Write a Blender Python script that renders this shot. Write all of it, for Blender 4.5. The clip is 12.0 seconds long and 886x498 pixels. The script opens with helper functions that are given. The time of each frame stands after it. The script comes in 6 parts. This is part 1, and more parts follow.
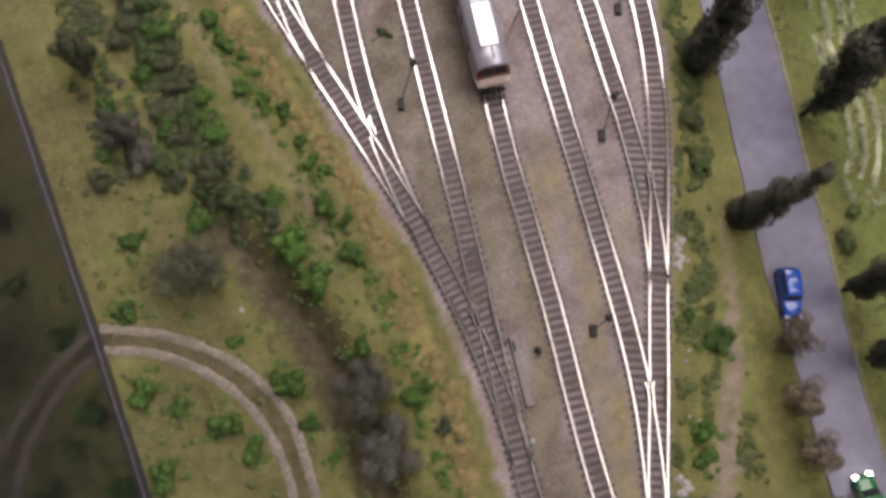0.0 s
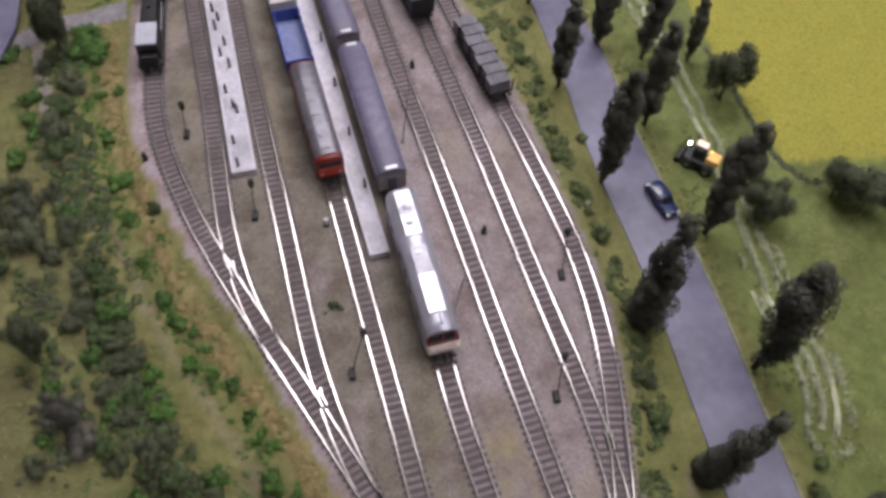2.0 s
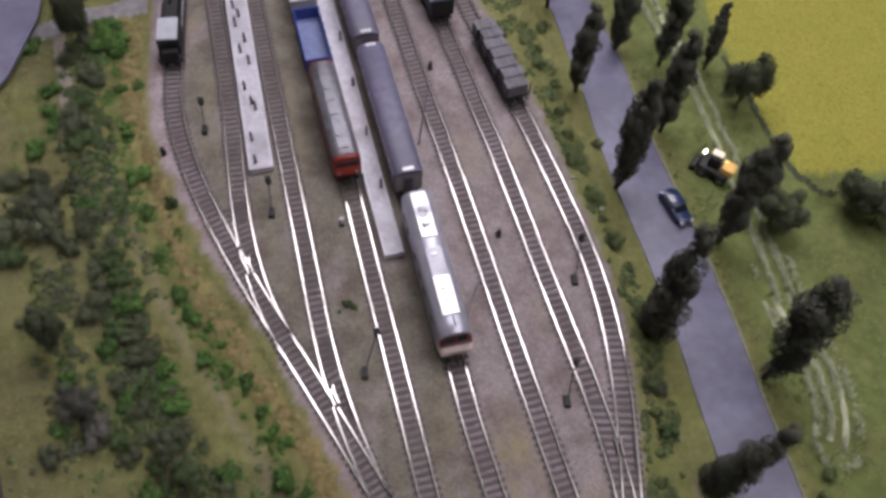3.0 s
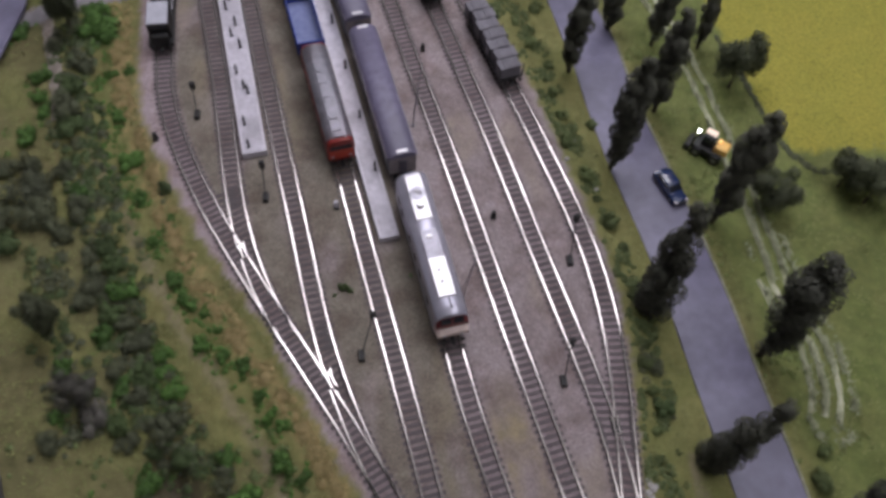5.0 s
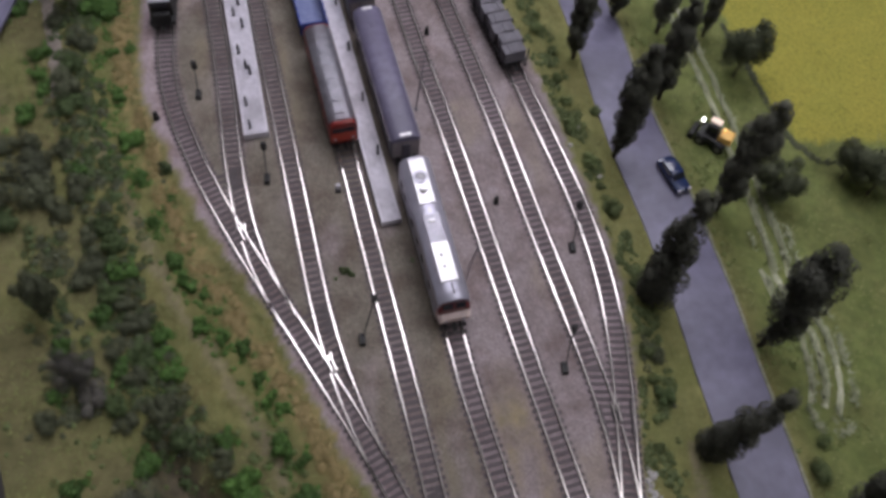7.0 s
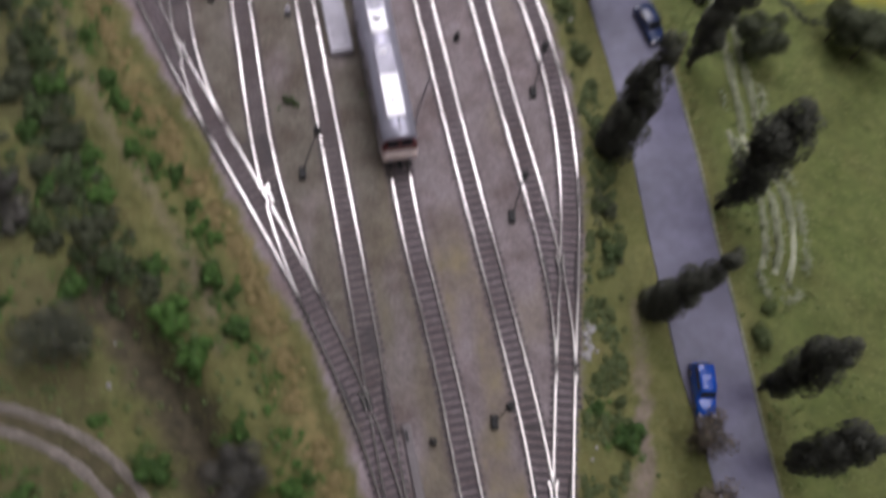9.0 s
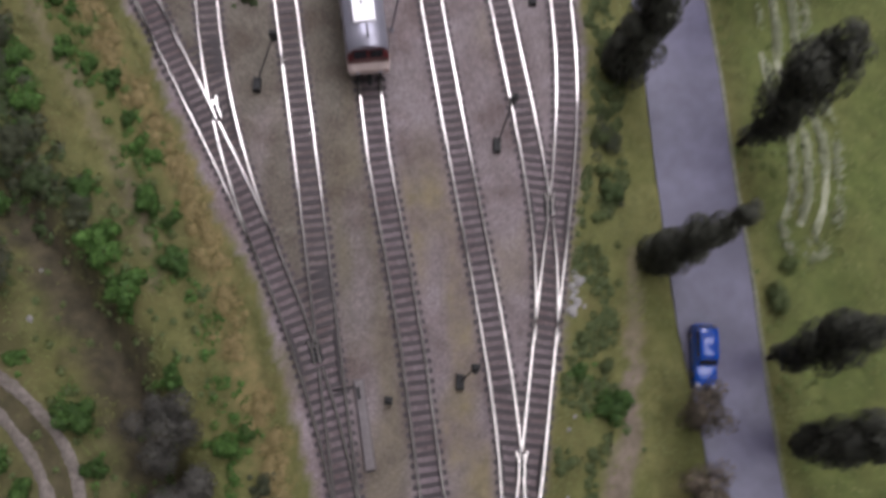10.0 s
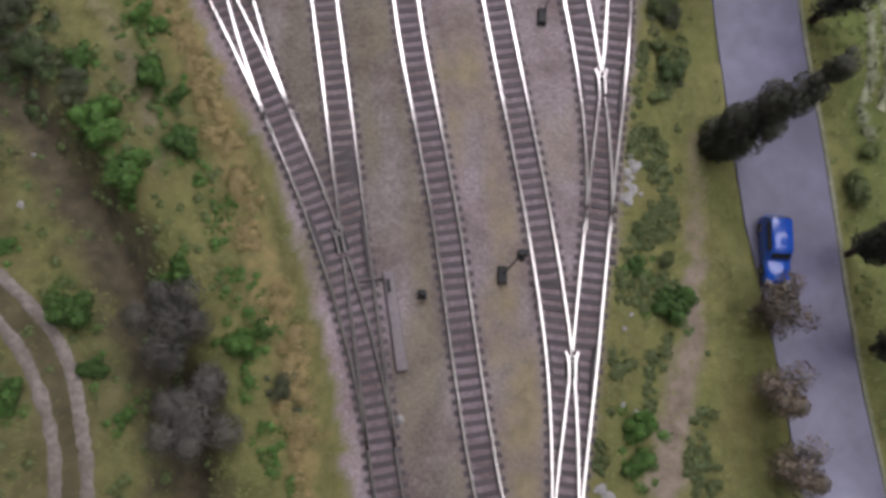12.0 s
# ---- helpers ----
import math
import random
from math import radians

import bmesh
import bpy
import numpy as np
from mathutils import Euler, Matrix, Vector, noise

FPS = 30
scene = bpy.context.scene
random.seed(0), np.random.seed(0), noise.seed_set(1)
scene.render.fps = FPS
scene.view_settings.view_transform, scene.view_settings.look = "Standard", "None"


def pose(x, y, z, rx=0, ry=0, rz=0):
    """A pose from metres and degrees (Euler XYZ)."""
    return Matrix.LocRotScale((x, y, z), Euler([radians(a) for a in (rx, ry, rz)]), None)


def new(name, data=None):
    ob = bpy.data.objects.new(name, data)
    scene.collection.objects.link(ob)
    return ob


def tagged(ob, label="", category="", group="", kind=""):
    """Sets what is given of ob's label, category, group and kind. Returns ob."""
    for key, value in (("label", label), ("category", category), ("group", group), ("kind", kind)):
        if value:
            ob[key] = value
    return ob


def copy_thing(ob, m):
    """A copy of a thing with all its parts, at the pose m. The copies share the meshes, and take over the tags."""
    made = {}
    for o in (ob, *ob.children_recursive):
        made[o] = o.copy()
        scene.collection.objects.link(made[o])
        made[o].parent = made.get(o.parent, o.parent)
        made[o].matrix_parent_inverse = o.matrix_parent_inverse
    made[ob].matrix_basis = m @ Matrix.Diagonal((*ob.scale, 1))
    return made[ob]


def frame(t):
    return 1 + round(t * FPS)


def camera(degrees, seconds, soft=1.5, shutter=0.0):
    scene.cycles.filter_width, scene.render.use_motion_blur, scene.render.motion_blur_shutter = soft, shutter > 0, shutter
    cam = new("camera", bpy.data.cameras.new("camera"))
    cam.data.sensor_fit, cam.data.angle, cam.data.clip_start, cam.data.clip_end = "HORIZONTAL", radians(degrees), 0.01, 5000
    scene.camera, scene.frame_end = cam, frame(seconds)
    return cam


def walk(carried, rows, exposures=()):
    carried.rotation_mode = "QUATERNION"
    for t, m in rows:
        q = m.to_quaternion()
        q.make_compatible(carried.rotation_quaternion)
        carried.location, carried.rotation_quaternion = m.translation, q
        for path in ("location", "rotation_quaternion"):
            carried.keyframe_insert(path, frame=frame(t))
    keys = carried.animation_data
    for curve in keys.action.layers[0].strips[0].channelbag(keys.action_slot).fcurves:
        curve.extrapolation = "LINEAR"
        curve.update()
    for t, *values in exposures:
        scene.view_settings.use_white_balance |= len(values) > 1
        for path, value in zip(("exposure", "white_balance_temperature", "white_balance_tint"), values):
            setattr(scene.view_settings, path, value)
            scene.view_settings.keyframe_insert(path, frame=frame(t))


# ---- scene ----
cam = camera(56.0, 12.0, soft=3.4, shutter=0.8)
# seconds, eye, yaw, pitch, roll
ROWS = [
    (0.0, -0.1328, -0.0299, 0.7709, -10.322, -77.675, 7.842),
    (0.5, -0.1295, -0.0229, 0.7737, -13.439, -77.003, 11.351),
    (1.0, -0.1088, -0.0335, 0.7665, -3.124, -69.025, -0.894),
    (1.5, -0.1146, -0.0383, 0.7702, -6.129, -59.010, 0.228),
    (2.0, -0.1067, -0.0406, 0.7602, -8.853, -58.556, 3.913),
    (2.5, -0.1149, -0.0422, 0.7640, -8.113, -58.421, 4.193),
    (3.0, -0.1175, -0.0372, 0.7678, -8.323, -58.846, 5.004),
    (3.2, -0.1219, -0.0326, 0.7684, -8.551, -58.725, 4.674),
    (4.8, -0.1281, -0.0383, 0.7677, -10.478, -59.660, 6.220),
    (5.0, -0.1194, -0.0401, 0.7652, -9.370, -59.772, 5.206),
    (5.5, -0.1259, -0.0349, 0.7667, -9.449, -60.297, 5.799),
    (6.0, -0.1207, -0.0383, 0.7644, -8.983, -60.162, 5.220),
    (6.5, -0.1238, -0.0310, 0.7706, -9.404, -60.772, 5.742),
    (6.7, -0.1277, -0.0335, 0.7675, -9.681, -60.528, 6.126),
    (8.3, -0.1020, -0.0525, 0.7350, -14.442, -62.974, 11.251),
    (8.5, -0.0897, -0.0509, 0.7370, -15.078, -63.656, 11.614),
    (9.0, -0.0845, -0.0515, 0.7155, -16.456, -69.126, 16.235),
    (9.5, -0.0553, -0.0009, 0.6657, -18.147, -73.155, 23.012),
    (10.0, -0.0270, 0.0020, 0.6336, -16.173, -75.885, 18.616),
    (10.5, -0.0247, -0.0455, 0.5742, -13.046, -76.840, 13.499),
    (11.0, -0.0153, -0.0248, 0.5975, -11.723, -77.399, 13.858),
    (11.5, -0.0382, -0.0556, 0.5488, -9.494, -76.651, 12.483),
    (12.0, -0.0401, -0.0518, 0.5479, -15.500, -77.175, 18.098),
]
EXPOSURES = [(0.0, 0.23, 7350, 10), (1.0, 0.41, 7000, 10), (1.5, 0.29, 6750, 10), (2.5, -0.02, 6600, 10), (3.2, -0.11, 6500, 10), (4.8, -0.31, 6400, 10), (6.7, -0.38, 6350, 10), (8.3, -0.34, 6400, 10), (9.2, -0.3, 6400, 10), (10.5, -0.15, 6400, 10), (12.0, 0.01, 6400, 10)]
walk(cam, [(t, pose(x, y, z, 0, 0, yaw) @ pose(0, 0, 0, 90 + pitch) @ pose(0, 0, 0, 0, 0, roll))
           for t, x, y, z, yaw, pitch, roll in ROWS], EXPOSURES)

# ---- light: a hall with fluorescent fittings under its ceiling ----
world = bpy.data.worlds.new("world")
scene.world = world
world.use_nodes = True
world.node_tree.nodes["Background"].inputs[0].default_value = (0.75, 0.78, 0.85, 1)
world.node_tree.nodes["Background"].inputs[1].default_value = 0.02
CEILING, FLOOR = 1.75, -0.95
LAMP_COLOUR = (0.945, 0.91, 1.0)
# x, y, length, width, turn, power
# The last fitting is an unseen fill lamp, added behind the viewpoint.
FITTINGS = [(0.13, 1.08, 1.5, 0.3, 13.0, 14.0), (0.13, 1.58, 1.5, 0.3, 13.0, 14.0), (0.8, 0.0, 1.1, 1.0, 97.0, 6.8), (0.7, -1.9, 1.5, 0.3, 13.0, 4.5)]


# ---- materials ----
def material(name):
    m = bpy.data.materials.new(name)
    m.use_nodes = True
    t = m.node_tree
    t.nodes.clear()
    out = t.nodes.new("ShaderNodeOutputMaterial")
    b = t.nodes.new("ShaderNodeBsdfPrincipled")
    t.links.new(b.outputs[0], out.inputs[0])
    return m, t, b


def noise_node(t, scale, detail=4.0, coord="Object", rough=0.6):
    tc = t.nodes.new("ShaderNodeTexCoord")
    n = t.nodes.new("ShaderNodeTexNoise")
    n.inputs["Scale"].default_value, n.inputs["Detail"].default_value, n.inputs["Roughness"].default_value = scale, detail, rough
    t.links.new(tc.outputs[coord], n.inputs["Vector"])
    return n


def ramp(t, fac, stops):
    r = t.nodes.new("ShaderNodeValToRGB")
    e = r.color_ramp.elements
    while len(e) < len(stops):
        e.new(0.5)
    for el, (p, c) in zip(e, stops):
        el.position, el.color = p, (*c, 1)
    t.links.new(fac, r.inputs[0])
    return r.outputs[0]


def mix(t, fac, a, b, mode="MIX"):
    m = t.nodes.new("ShaderNodeMix")
    m.data_type, m.blend_type = "RGBA", mode
    if isinstance(fac, float):
        m.inputs[0].default_value = fac
    else:
        t.links.new(fac, m.inputs[0])
    for socket, v in ((m.inputs[6], a), (m.inputs[7], b)):
        if isinstance(v, tuple):
            socket.default_value = (*v, 1)
        else:
            t.links.new(v, socket)
    return m.outputs[2]


def bump(t, b, height, strength, distance):
    n = t.nodes.new("ShaderNodeBump")
    n.inputs["Strength"].default_value, n.inputs["Distance"].default_value = strength, distance
    t.links.new(height, n.inputs["Height"])
    t.links.new(n.outputs[0], b.inputs["Normal"])


def surface(name, dark, light, scale=120.0, rough=0.7, metal=0.0, relief=0.3, depth=0.0006, stain=None, vary=0.0, coat=0.0):
    """Two tones in a fine grain, a coarse stain on top, some relief, and a random shift from piece to piece."""
    m, t, b = material(name)
    fine, coarse = noise_node(t, scale), noise_node(t, scale / 7.0, 3.0)
    c = ramp(t, fine.outputs[0], [(0.32, dark), (0.68, light)])
    if stain:
        c = mix(t, ramp(t, coarse.outputs[0], [(0.45, (0, 0, 0)), (0.7, (0.8, 0.8, 0.8))]), c, stain)
    if vary:
        info = t.nodes.new("ShaderNodeObjectInfo")
        h = t.nodes.new("ShaderNodeHueSaturation")
        r = t.nodes.new("ShaderNodeMapRange")
        r.inputs[3].default_value, r.inputs[4].default_value = 1 - vary, 1 + vary
        t.links.new(info.outputs["Random"], r.inputs[0])
        t.links.new(r.outputs[0], h.inputs["Value"])
        t.links.new(c, h.inputs["Color"])
        c = h.outputs[0]
    t.links.new(c, b.inputs["Base Color"])
    b.inputs["Roughness"].default_value, b.inputs["Metallic"].default_value = rough, metal
    b.inputs["Coat Weight"].default_value = coat
    if relief:
        bump(t, b, fine.outputs[0], relief, depth)
    return m


def leafy(name, dark, light, rough=0.75):
    """Foliage: tone by leaf clump and by plant."""
    m, t, b = material(name)
    g = t.nodes.new("ShaderNodeNewGeometry")
    info = t.nodes.new("ShaderNodeObjectInfo")
    c = ramp(t, g.outputs["Random Per Island"], [(0.1, dark), (0.9, light)])
    h = t.nodes.new("ShaderNodeHueSaturation")
    r = t.nodes.new("ShaderNodeMapRange")
    r.inputs[3].default_value, r.inputs[4].default_value = 0.75, 1.25
    t.links.new(info.outputs["Random"], r.inputs[0])
    t.links.new(r.outputs[0], h.inputs["Value"])
    t.links.new(c, h.inputs["Color"])
    t.links.new(h.outputs[0], b.inputs["Base Color"])
    b.inputs["Roughness"].default_value = rough
    return m


M_RAILHEAD = surface("rail_steel", (0.42, 0.39, 0.375), (0.54, 0.505, 0.49), 300, 0.23, 0.8, 0.1, 0.0001)
wear = noise_node(M_RAILHEAD.node_tree, 30.0, 4.0)
worn = M_RAILHEAD.node_tree.nodes.new("ShaderNodeMapRange")
worn.inputs[1].default_value, worn.inputs[2].default_value, worn.inputs[3].default_value, worn.inputs[4].default_value = 0.3, 0.7, 0.13, 0.23
M_RAILHEAD.node_tree.links.new(wear.outputs[0], worn.inputs[0])
M_RAILHEAD.node_tree.links.new(worn.outputs[0], M_RAILHEAD.node_tree.nodes["Principled BSDF"].inputs["Roughness"])
M_RAILSIDE = surface("rusty_rail_side", (0.1, 0.08, 0.076), (0.18, 0.15, 0.142), 400, 0.55)
M_SLEEPER = surface("sleeper_plastic", (0.066, 0.055, 0.058), (0.1, 0.084, 0.088), 500, 0.7, 0, 0.4, 0.0003, None, 0.16)
M_DARK = surface("black_plastic", (0.007, 0.0065, 0.007), (0.018, 0.017, 0.018), 400, 0.62)
M_ROAD = surface("asphalt_paint", (0.13, 0.122, 0.185), (0.18, 0.17, 0.25), 60, 0.42, 0, 0.08, 0.0003, (0.108, 0.102, 0.15))
M_RUT = surface("wheel_rut_earth", (0.17, 0.143, 0.124), (0.3, 0.258, 0.232), 240, 0.9, 0, 0.8, 0.0012, (0.13, 0.11, 0.085))
M_CONCRETE = surface("platform_concrete", (0.46, 0.435, 0.5), (0.62, 0.59, 0.66), 160, 0.8, 0, 0.2, 0.0003, (0.32, 0.3, 0.335))
M_COPING = surface("pale_coping_stone", (0.54, 0.51, 0.57), (0.68, 0.64, 0.71), 200, 0.8, 0, 0.2, 0.0003, (0.4, 0.38, 0.42))
M_STONE = surface("pale_stone", (0.27, 0.255, 0.25), (0.48, 0.455, 0.45), 220, 0.85, 0, 0.6, 0.0008)
M_SILVER = surface("silver_paint", (0.62, 0.6, 0.63), (0.74, 0.72, 0.75), 90, 0.36, 0.35, 0.05, 0.0002, (0.5, 0.48, 0.52))
M_ROOFGREY = surface("lavender_grey_roof", (0.12, 0.108, 0.175), (0.17, 0.154, 0.235), 110, 0.5, 0.0, 0.1, 0.0002, (0.112, 0.102, 0.15))
M_STEELROOF = surface("grey_metal_roof", (0.19, 0.185, 0.215), (0.28, 0.27, 0.31), 120, 0.36, 0.55, 0.1, 0.0002, (0.12, 0.1, 0.115))
M_COACHSIDE = surface("dark_grey_coach_side", (0.05, 0.045, 0.06), (0.085, 0.078, 0.1), 130, 0.45)
M_RED = surface("signal_red_paint", (0.15, 0.012, 0.01), (0.23, 0.017, 0.014), 90, 0.42)
M_FACERED = surface("orange_red_paint", (0.36, 0.045, 0.025), (0.46, 0.06, 0.034), 90, 0.42)
M_MAROON = surface("maroon_paint", (0.09, 0.015, 0.018), (0.14, 0.025, 0.028), 90, 0.35)
M_CREAM = surface("pinkish_cream_paint", (0.55, 0.43, 0.4), (0.68, 0.55, 0.52), 90, 0.5)
M_BLUE = surface("ultramarine_paint", (0.025, 0.045, 0.22), (0.04, 0.07, 0.32), 90, 0.45)
M_LIGHTBLUE = surface("dusty_blue_floor", (0.12, 0.145, 0.29), (0.19, 0.215, 0.38), 140, 0.7, 0, 0.2, 0.0003)
M_CARBLUE = surface("glossy_blue_car_paint", (0.01, 0.07, 0.42), (0.014, 0.09, 0.5), 40, 0.25, 0.0, 0.0, coat=0.6)
M_NAVY = surface("glossy_navy_car_paint", (0.012, 0.025, 0.085), (0.018, 0.035, 0.11), 40, 0.22, 0.0, 0.0, coat=0.6)
M_GREENCAR = surface("glossy_green_car_paint", (0.015, 0.12, 0.045), (0.02, 0.16, 0.06), 40, 0.25, 0.0, 0.0, coat=0.6)
M_REDCAR = surface("glossy_red_car_paint", (0.4, 0.03, 0.02), (0.5, 0.04, 0.03), 40, 0.25, 0.0, 0.0, coat=0.6)
M_YELLOW = surface("machine_yellow_paint", (0.75, 0.43, 0.11), (0.86, 0.53, 0.16), 90, 0.4)
M_WINDOW = surface("dark_window_glass", (0.02, 0.022, 0.03), (0.03, 0.032, 0.04), 30, 0.08, 0, 0)
M_TEAL = surface("pale_blue_roof_paint", (0.16, 0.2, 0.3), (0.23, 0.27, 0.38), 90, 0.5)
M_INK = surface("blue_black_paint", (0.012, 0.018, 0.032), (0.02, 0.028, 0.046), 90, 0.55)
M_LOAD = surface("pink_grey_load", (0.5, 0.42, 0.42), (0.75, 0.66, 0.66), 260, 0.9, 0, 0.9, 0.0015)
M_TIMBER = surface("grey_weathered_boards", (0.13, 0.122, 0.145), (0.19, 0.18, 0.208), 200, 0.8, 0, 0.3, 0.0003, (0.115, 0.108, 0.125), 0.12)
M_KERB = surface("dusty_olive_kerb", (0.2, 0.2, 0.14), (0.32, 0.31, 0.24), 240, 0.9, 0, 0.6, 0.0008, (0.15, 0.16, 0.07))
M_HOUSING = surface("pinkish_grey_plastic", (0.18, 0.155, 0.162), (0.25, 0.22, 0.226), 200, 0.7, 0, 0.2, 0.0003, (0.19, 0.165, 0.165))
M_ENGINE = surface("lavender_silver_paint", (0.4, 0.385, 0.47), (0.5, 0.48, 0.57), 90, 0.36, 0.45, 0.05, 0.0002, (0.36, 0.35, 0.42))
M_TRUNK = surface("brown_bark", (0.04, 0.03, 0.022), (0.09, 0.068, 0.05), 400, 0.9, 0, 0.6, 0.0008)
M_POPLAR = leafy("dark_poplar_leaves", (0.066, 0.067, 0.05), (0.09, 0.091, 0.069))
M_SCRUB = leafy("grey_green_scrub", (0.062, 0.07, 0.038), (0.1, 0.112, 0.062))
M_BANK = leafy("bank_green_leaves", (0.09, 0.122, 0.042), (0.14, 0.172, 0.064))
M_GREYSCRUB = leafy("ash_grey_scrub", (0.095, 0.089, 0.076), (0.142, 0.134, 0.117))
M_BRIGHT = leafy("fresh_green_leaves", (0.05, 0.11, 0.02), (0.095, 0.19, 0.036))
M_DEEP = leafy("deep_green_leaves", (0.05, 0.08, 0.026), (0.088, 0.128, 0.042))
M_ASHGREEN = leafy("pale_grey_green_leaves", (0.1, 0.108, 0.07), (0.15, 0.158, 0.108))
M_FLOWER = leafy("ochre_flower_foam", (0.22, 0.175, 0.075), (0.33, 0.25, 0.115))
M_TWIG = leafy("brown_rose_twigs", (0.085, 0.078, 0.055), (0.2, 0.15, 0.11))
M_GRASS = leafy("olive_grass_blades", (0.12, 0.13, 0.042), (0.22, 0.222, 0.08))
M_PALEGRASS = leafy("pale_dry_grass", (0.21, 0.23, 0.13), (0.38, 0.4, 0.26))
M_MEADOW = leafy("meadow_green_leaves", (0.115, 0.145, 0.045), (0.18, 0.215, 0.07))
M_PALERUT = surface("chalky_rut", (0.3, 0.31, 0.2), (0.5, 0.5, 0.38), 260, 0.9, 0, 0.8, 0.001, (0.22, 0.24, 0.11))
M_FIGURE = surface("dark_painted_plastic", (0.05, 0.05, 0.06), (0.2, 0.19, 0.2), 300, 0.6, 0, 0.1, 0.0002, None, 0.4)
M_WALL = surface("hall_wall_paint", (0.5, 0.5, 0.5), (0.56, 0.56, 0.56), 3, 0.9, 0, 0.05)
M_CEILING = surface("hall_ceiling_paint", (0.62, 0.62, 0.62), (0.68, 0.68, 0.68), 3, 0.9, 0, 0.05)
M_FLOOR = surface("dark_hall_floor", (0.02, 0.02, 0.021), (0.04, 0.039, 0.04), 6, 0.6, 0, 0.1)
M_BOARD = surface("black_layout_frame", (0.02, 0.02, 0.02), (0.035, 0.034, 0.034), 30, 0.6, 0, 0.1)


def glowing(name, colour, strength):
    m, t, b = material(name)
    b.inputs["Base Color"].default_value = (*colour, 1)
    b.inputs["Emission Color"].default_value = (*colour, 1)
    b.inputs["Emission Strength"].default_value = strength
    return m


M_LAMP = glowing("lit_headlamp", (0.95, 1.0, 0.95), 14.0)
M_AMBER = glowing("lit_amber_lamp", (1.0, 0.6, 0.2), 0.95)
# pale paint, no lamp: a faint glow is added for nearby lamp light
M_ROOFGLOW = glowing("glowing_pale_paint", (1.0, 0.8, 0.66), 0.25)
M_TUBE = glowing("fluorescent_tube", (1.0, 0.97, 0.98), 3.0)


def glass_material():
    m, t, b = material("clear_acrylic")
    b.inputs["Base Color"].default_value = (0.95, 0.95, 0.95, 1)
    b.inputs["Transmission Weight"].default_value = 1.0
    b.inputs["Roughness"].default_value = 0.02
    b.inputs["IOR"].default_value = 1.34
    return m


M_ACRYLIC = glass_material()


# ---- mesh helpers ----
def part(name, bm, mat, parent=None, label=""):
    me = bpy.data.meshes.new(name)
    bm.to_mesh(me)
    bm.free()
    for m in mat if isinstance(mat, (list, tuple)) else [mat]:
        me.materials.append(m)
    ob = new(name, me)
    if parent:
        ob.parent = parent
    if label:
        ob["label"] = label
    return ob


def thing(name, m, label, category, group="", kind=""):
    ob = new(name)
    ob.empty_display_size = 0.01
    ob.matrix_basis = m
    return tagged(ob, label, category, group, kind)


def add_box(bm, c, s, bevel=0.0, top=(1.0, 1.0), mat_index=0):
    """A box at c of size s; top: how far its upper face is drawn in."""
    vs = bmesh.ops.create_cube(bm, size=1.0)["verts"]
    for v in vs:
        k = top if v.co.z > 0 else (1.0, 1.0)
        v.co = Vector((c[0] + v.co.x * s[0] * k[0], c[1] + v.co.y * s[1] * k[1], c[2] + v.co.z * s[2]))
    faces = {f for v in vs for f in v.link_faces}
    for f in faces:
        f.material_index = mat_index
    if bevel:
        bmesh.ops.bevel(bm, geom=list({e for v in vs for e in v.link_edges}), offset=bevel, segments=2, affect="EDGES", profile=0.6)
    return vs


def box(c, s, bevel=0.0, top=(1.0, 1.0)):
    bm = bmesh.new()
    add_box(bm, c, s, bevel, top)
    return bm


def add_rod(bm, a, b, r0, r1=None, sides=8):
    a, b = Vector(a), Vector(b)
    r1 = r0 if r1 is None else r1
    q = (b - a).to_track_quat("Z", "Y")
    rings = []
    for p, r in ((a, r0), (b, r1)):
        rings.append([bm.verts.new(p + q @ Vector((r * math.cos(2 * math.pi * k / sides), r * math.sin(2 * math.pi * k / sides), 0))) for k in range(sides)])
    for k in range(sides):
        bm.faces.new((rings[0][k], rings[0][(k + 1) % sides], rings[1][(k + 1) % sides], rings[1][k]))
    bm.faces.new(rings[1])
    bm.faces.new(rings[0][::-1])


def rod(a, b, r0, r1=None, sides=8):
    bm = bmesh.new()
    add_rod(bm, a, b, r0, r1, sides)
    return bm


def smooth(ob, angle=40):
    for f in ob.data.polygons:
        f.use_smooth = True
    ob.data.set_sharp_from_angle(angle=radians(angle))
    return ob


def loft(stations):
    """A closed skin through rings of points of one count, from first to last."""
    bm = bmesh.new()
    rings = [[bm.verts.new(p) for p in ring] for ring in stations]
    n = len(rings[0])
    for a, b in zip(rings, rings[1:]):
        for k in range(n):
            bm.faces.new((a[k], b[k], b[(k + 1) % n], a[(k + 1) % n]))
    bm.faces.new(rings[0])
    bm.faces.new(rings[-1][::-1])
    bmesh.ops.recalc_face_normals(bm, faces=bm.faces)
    return bm


def curve_through(points, step):
    """Points at even steps along a smooth line through the given ones."""
    pts = [Vector((*p, 0.0)) for p in points]
    ext = [2 * pts[0] - pts[1], *pts, 2 * pts[-1] - pts[-2]]
    dense = []
    for i in range(1, len(ext) - 2):
        p0, p1, p2, p3 = ext[i - 1:i + 3]
        for k in range(24):
            u = k / 24
            dense.append(0.5 * (2 * p1 + (p2 - p0) * u + (2 * p0 - 5 * p1 + 4 * p2 - p3) * u * u + (3 * p1 - p0 - 3 * p2 + p3) * u ** 3))
    dense.append(pts[-1])
    out, left = [dense[0]], step
    for a, b in zip(dense, dense[1:]):
        d = (b - a).length
        while d >= left and d > 0:
            a = a + (b - a) * (left / d)
            out.append(a.copy())
            d, left = (b - a).length, step
        left -= d
    return out


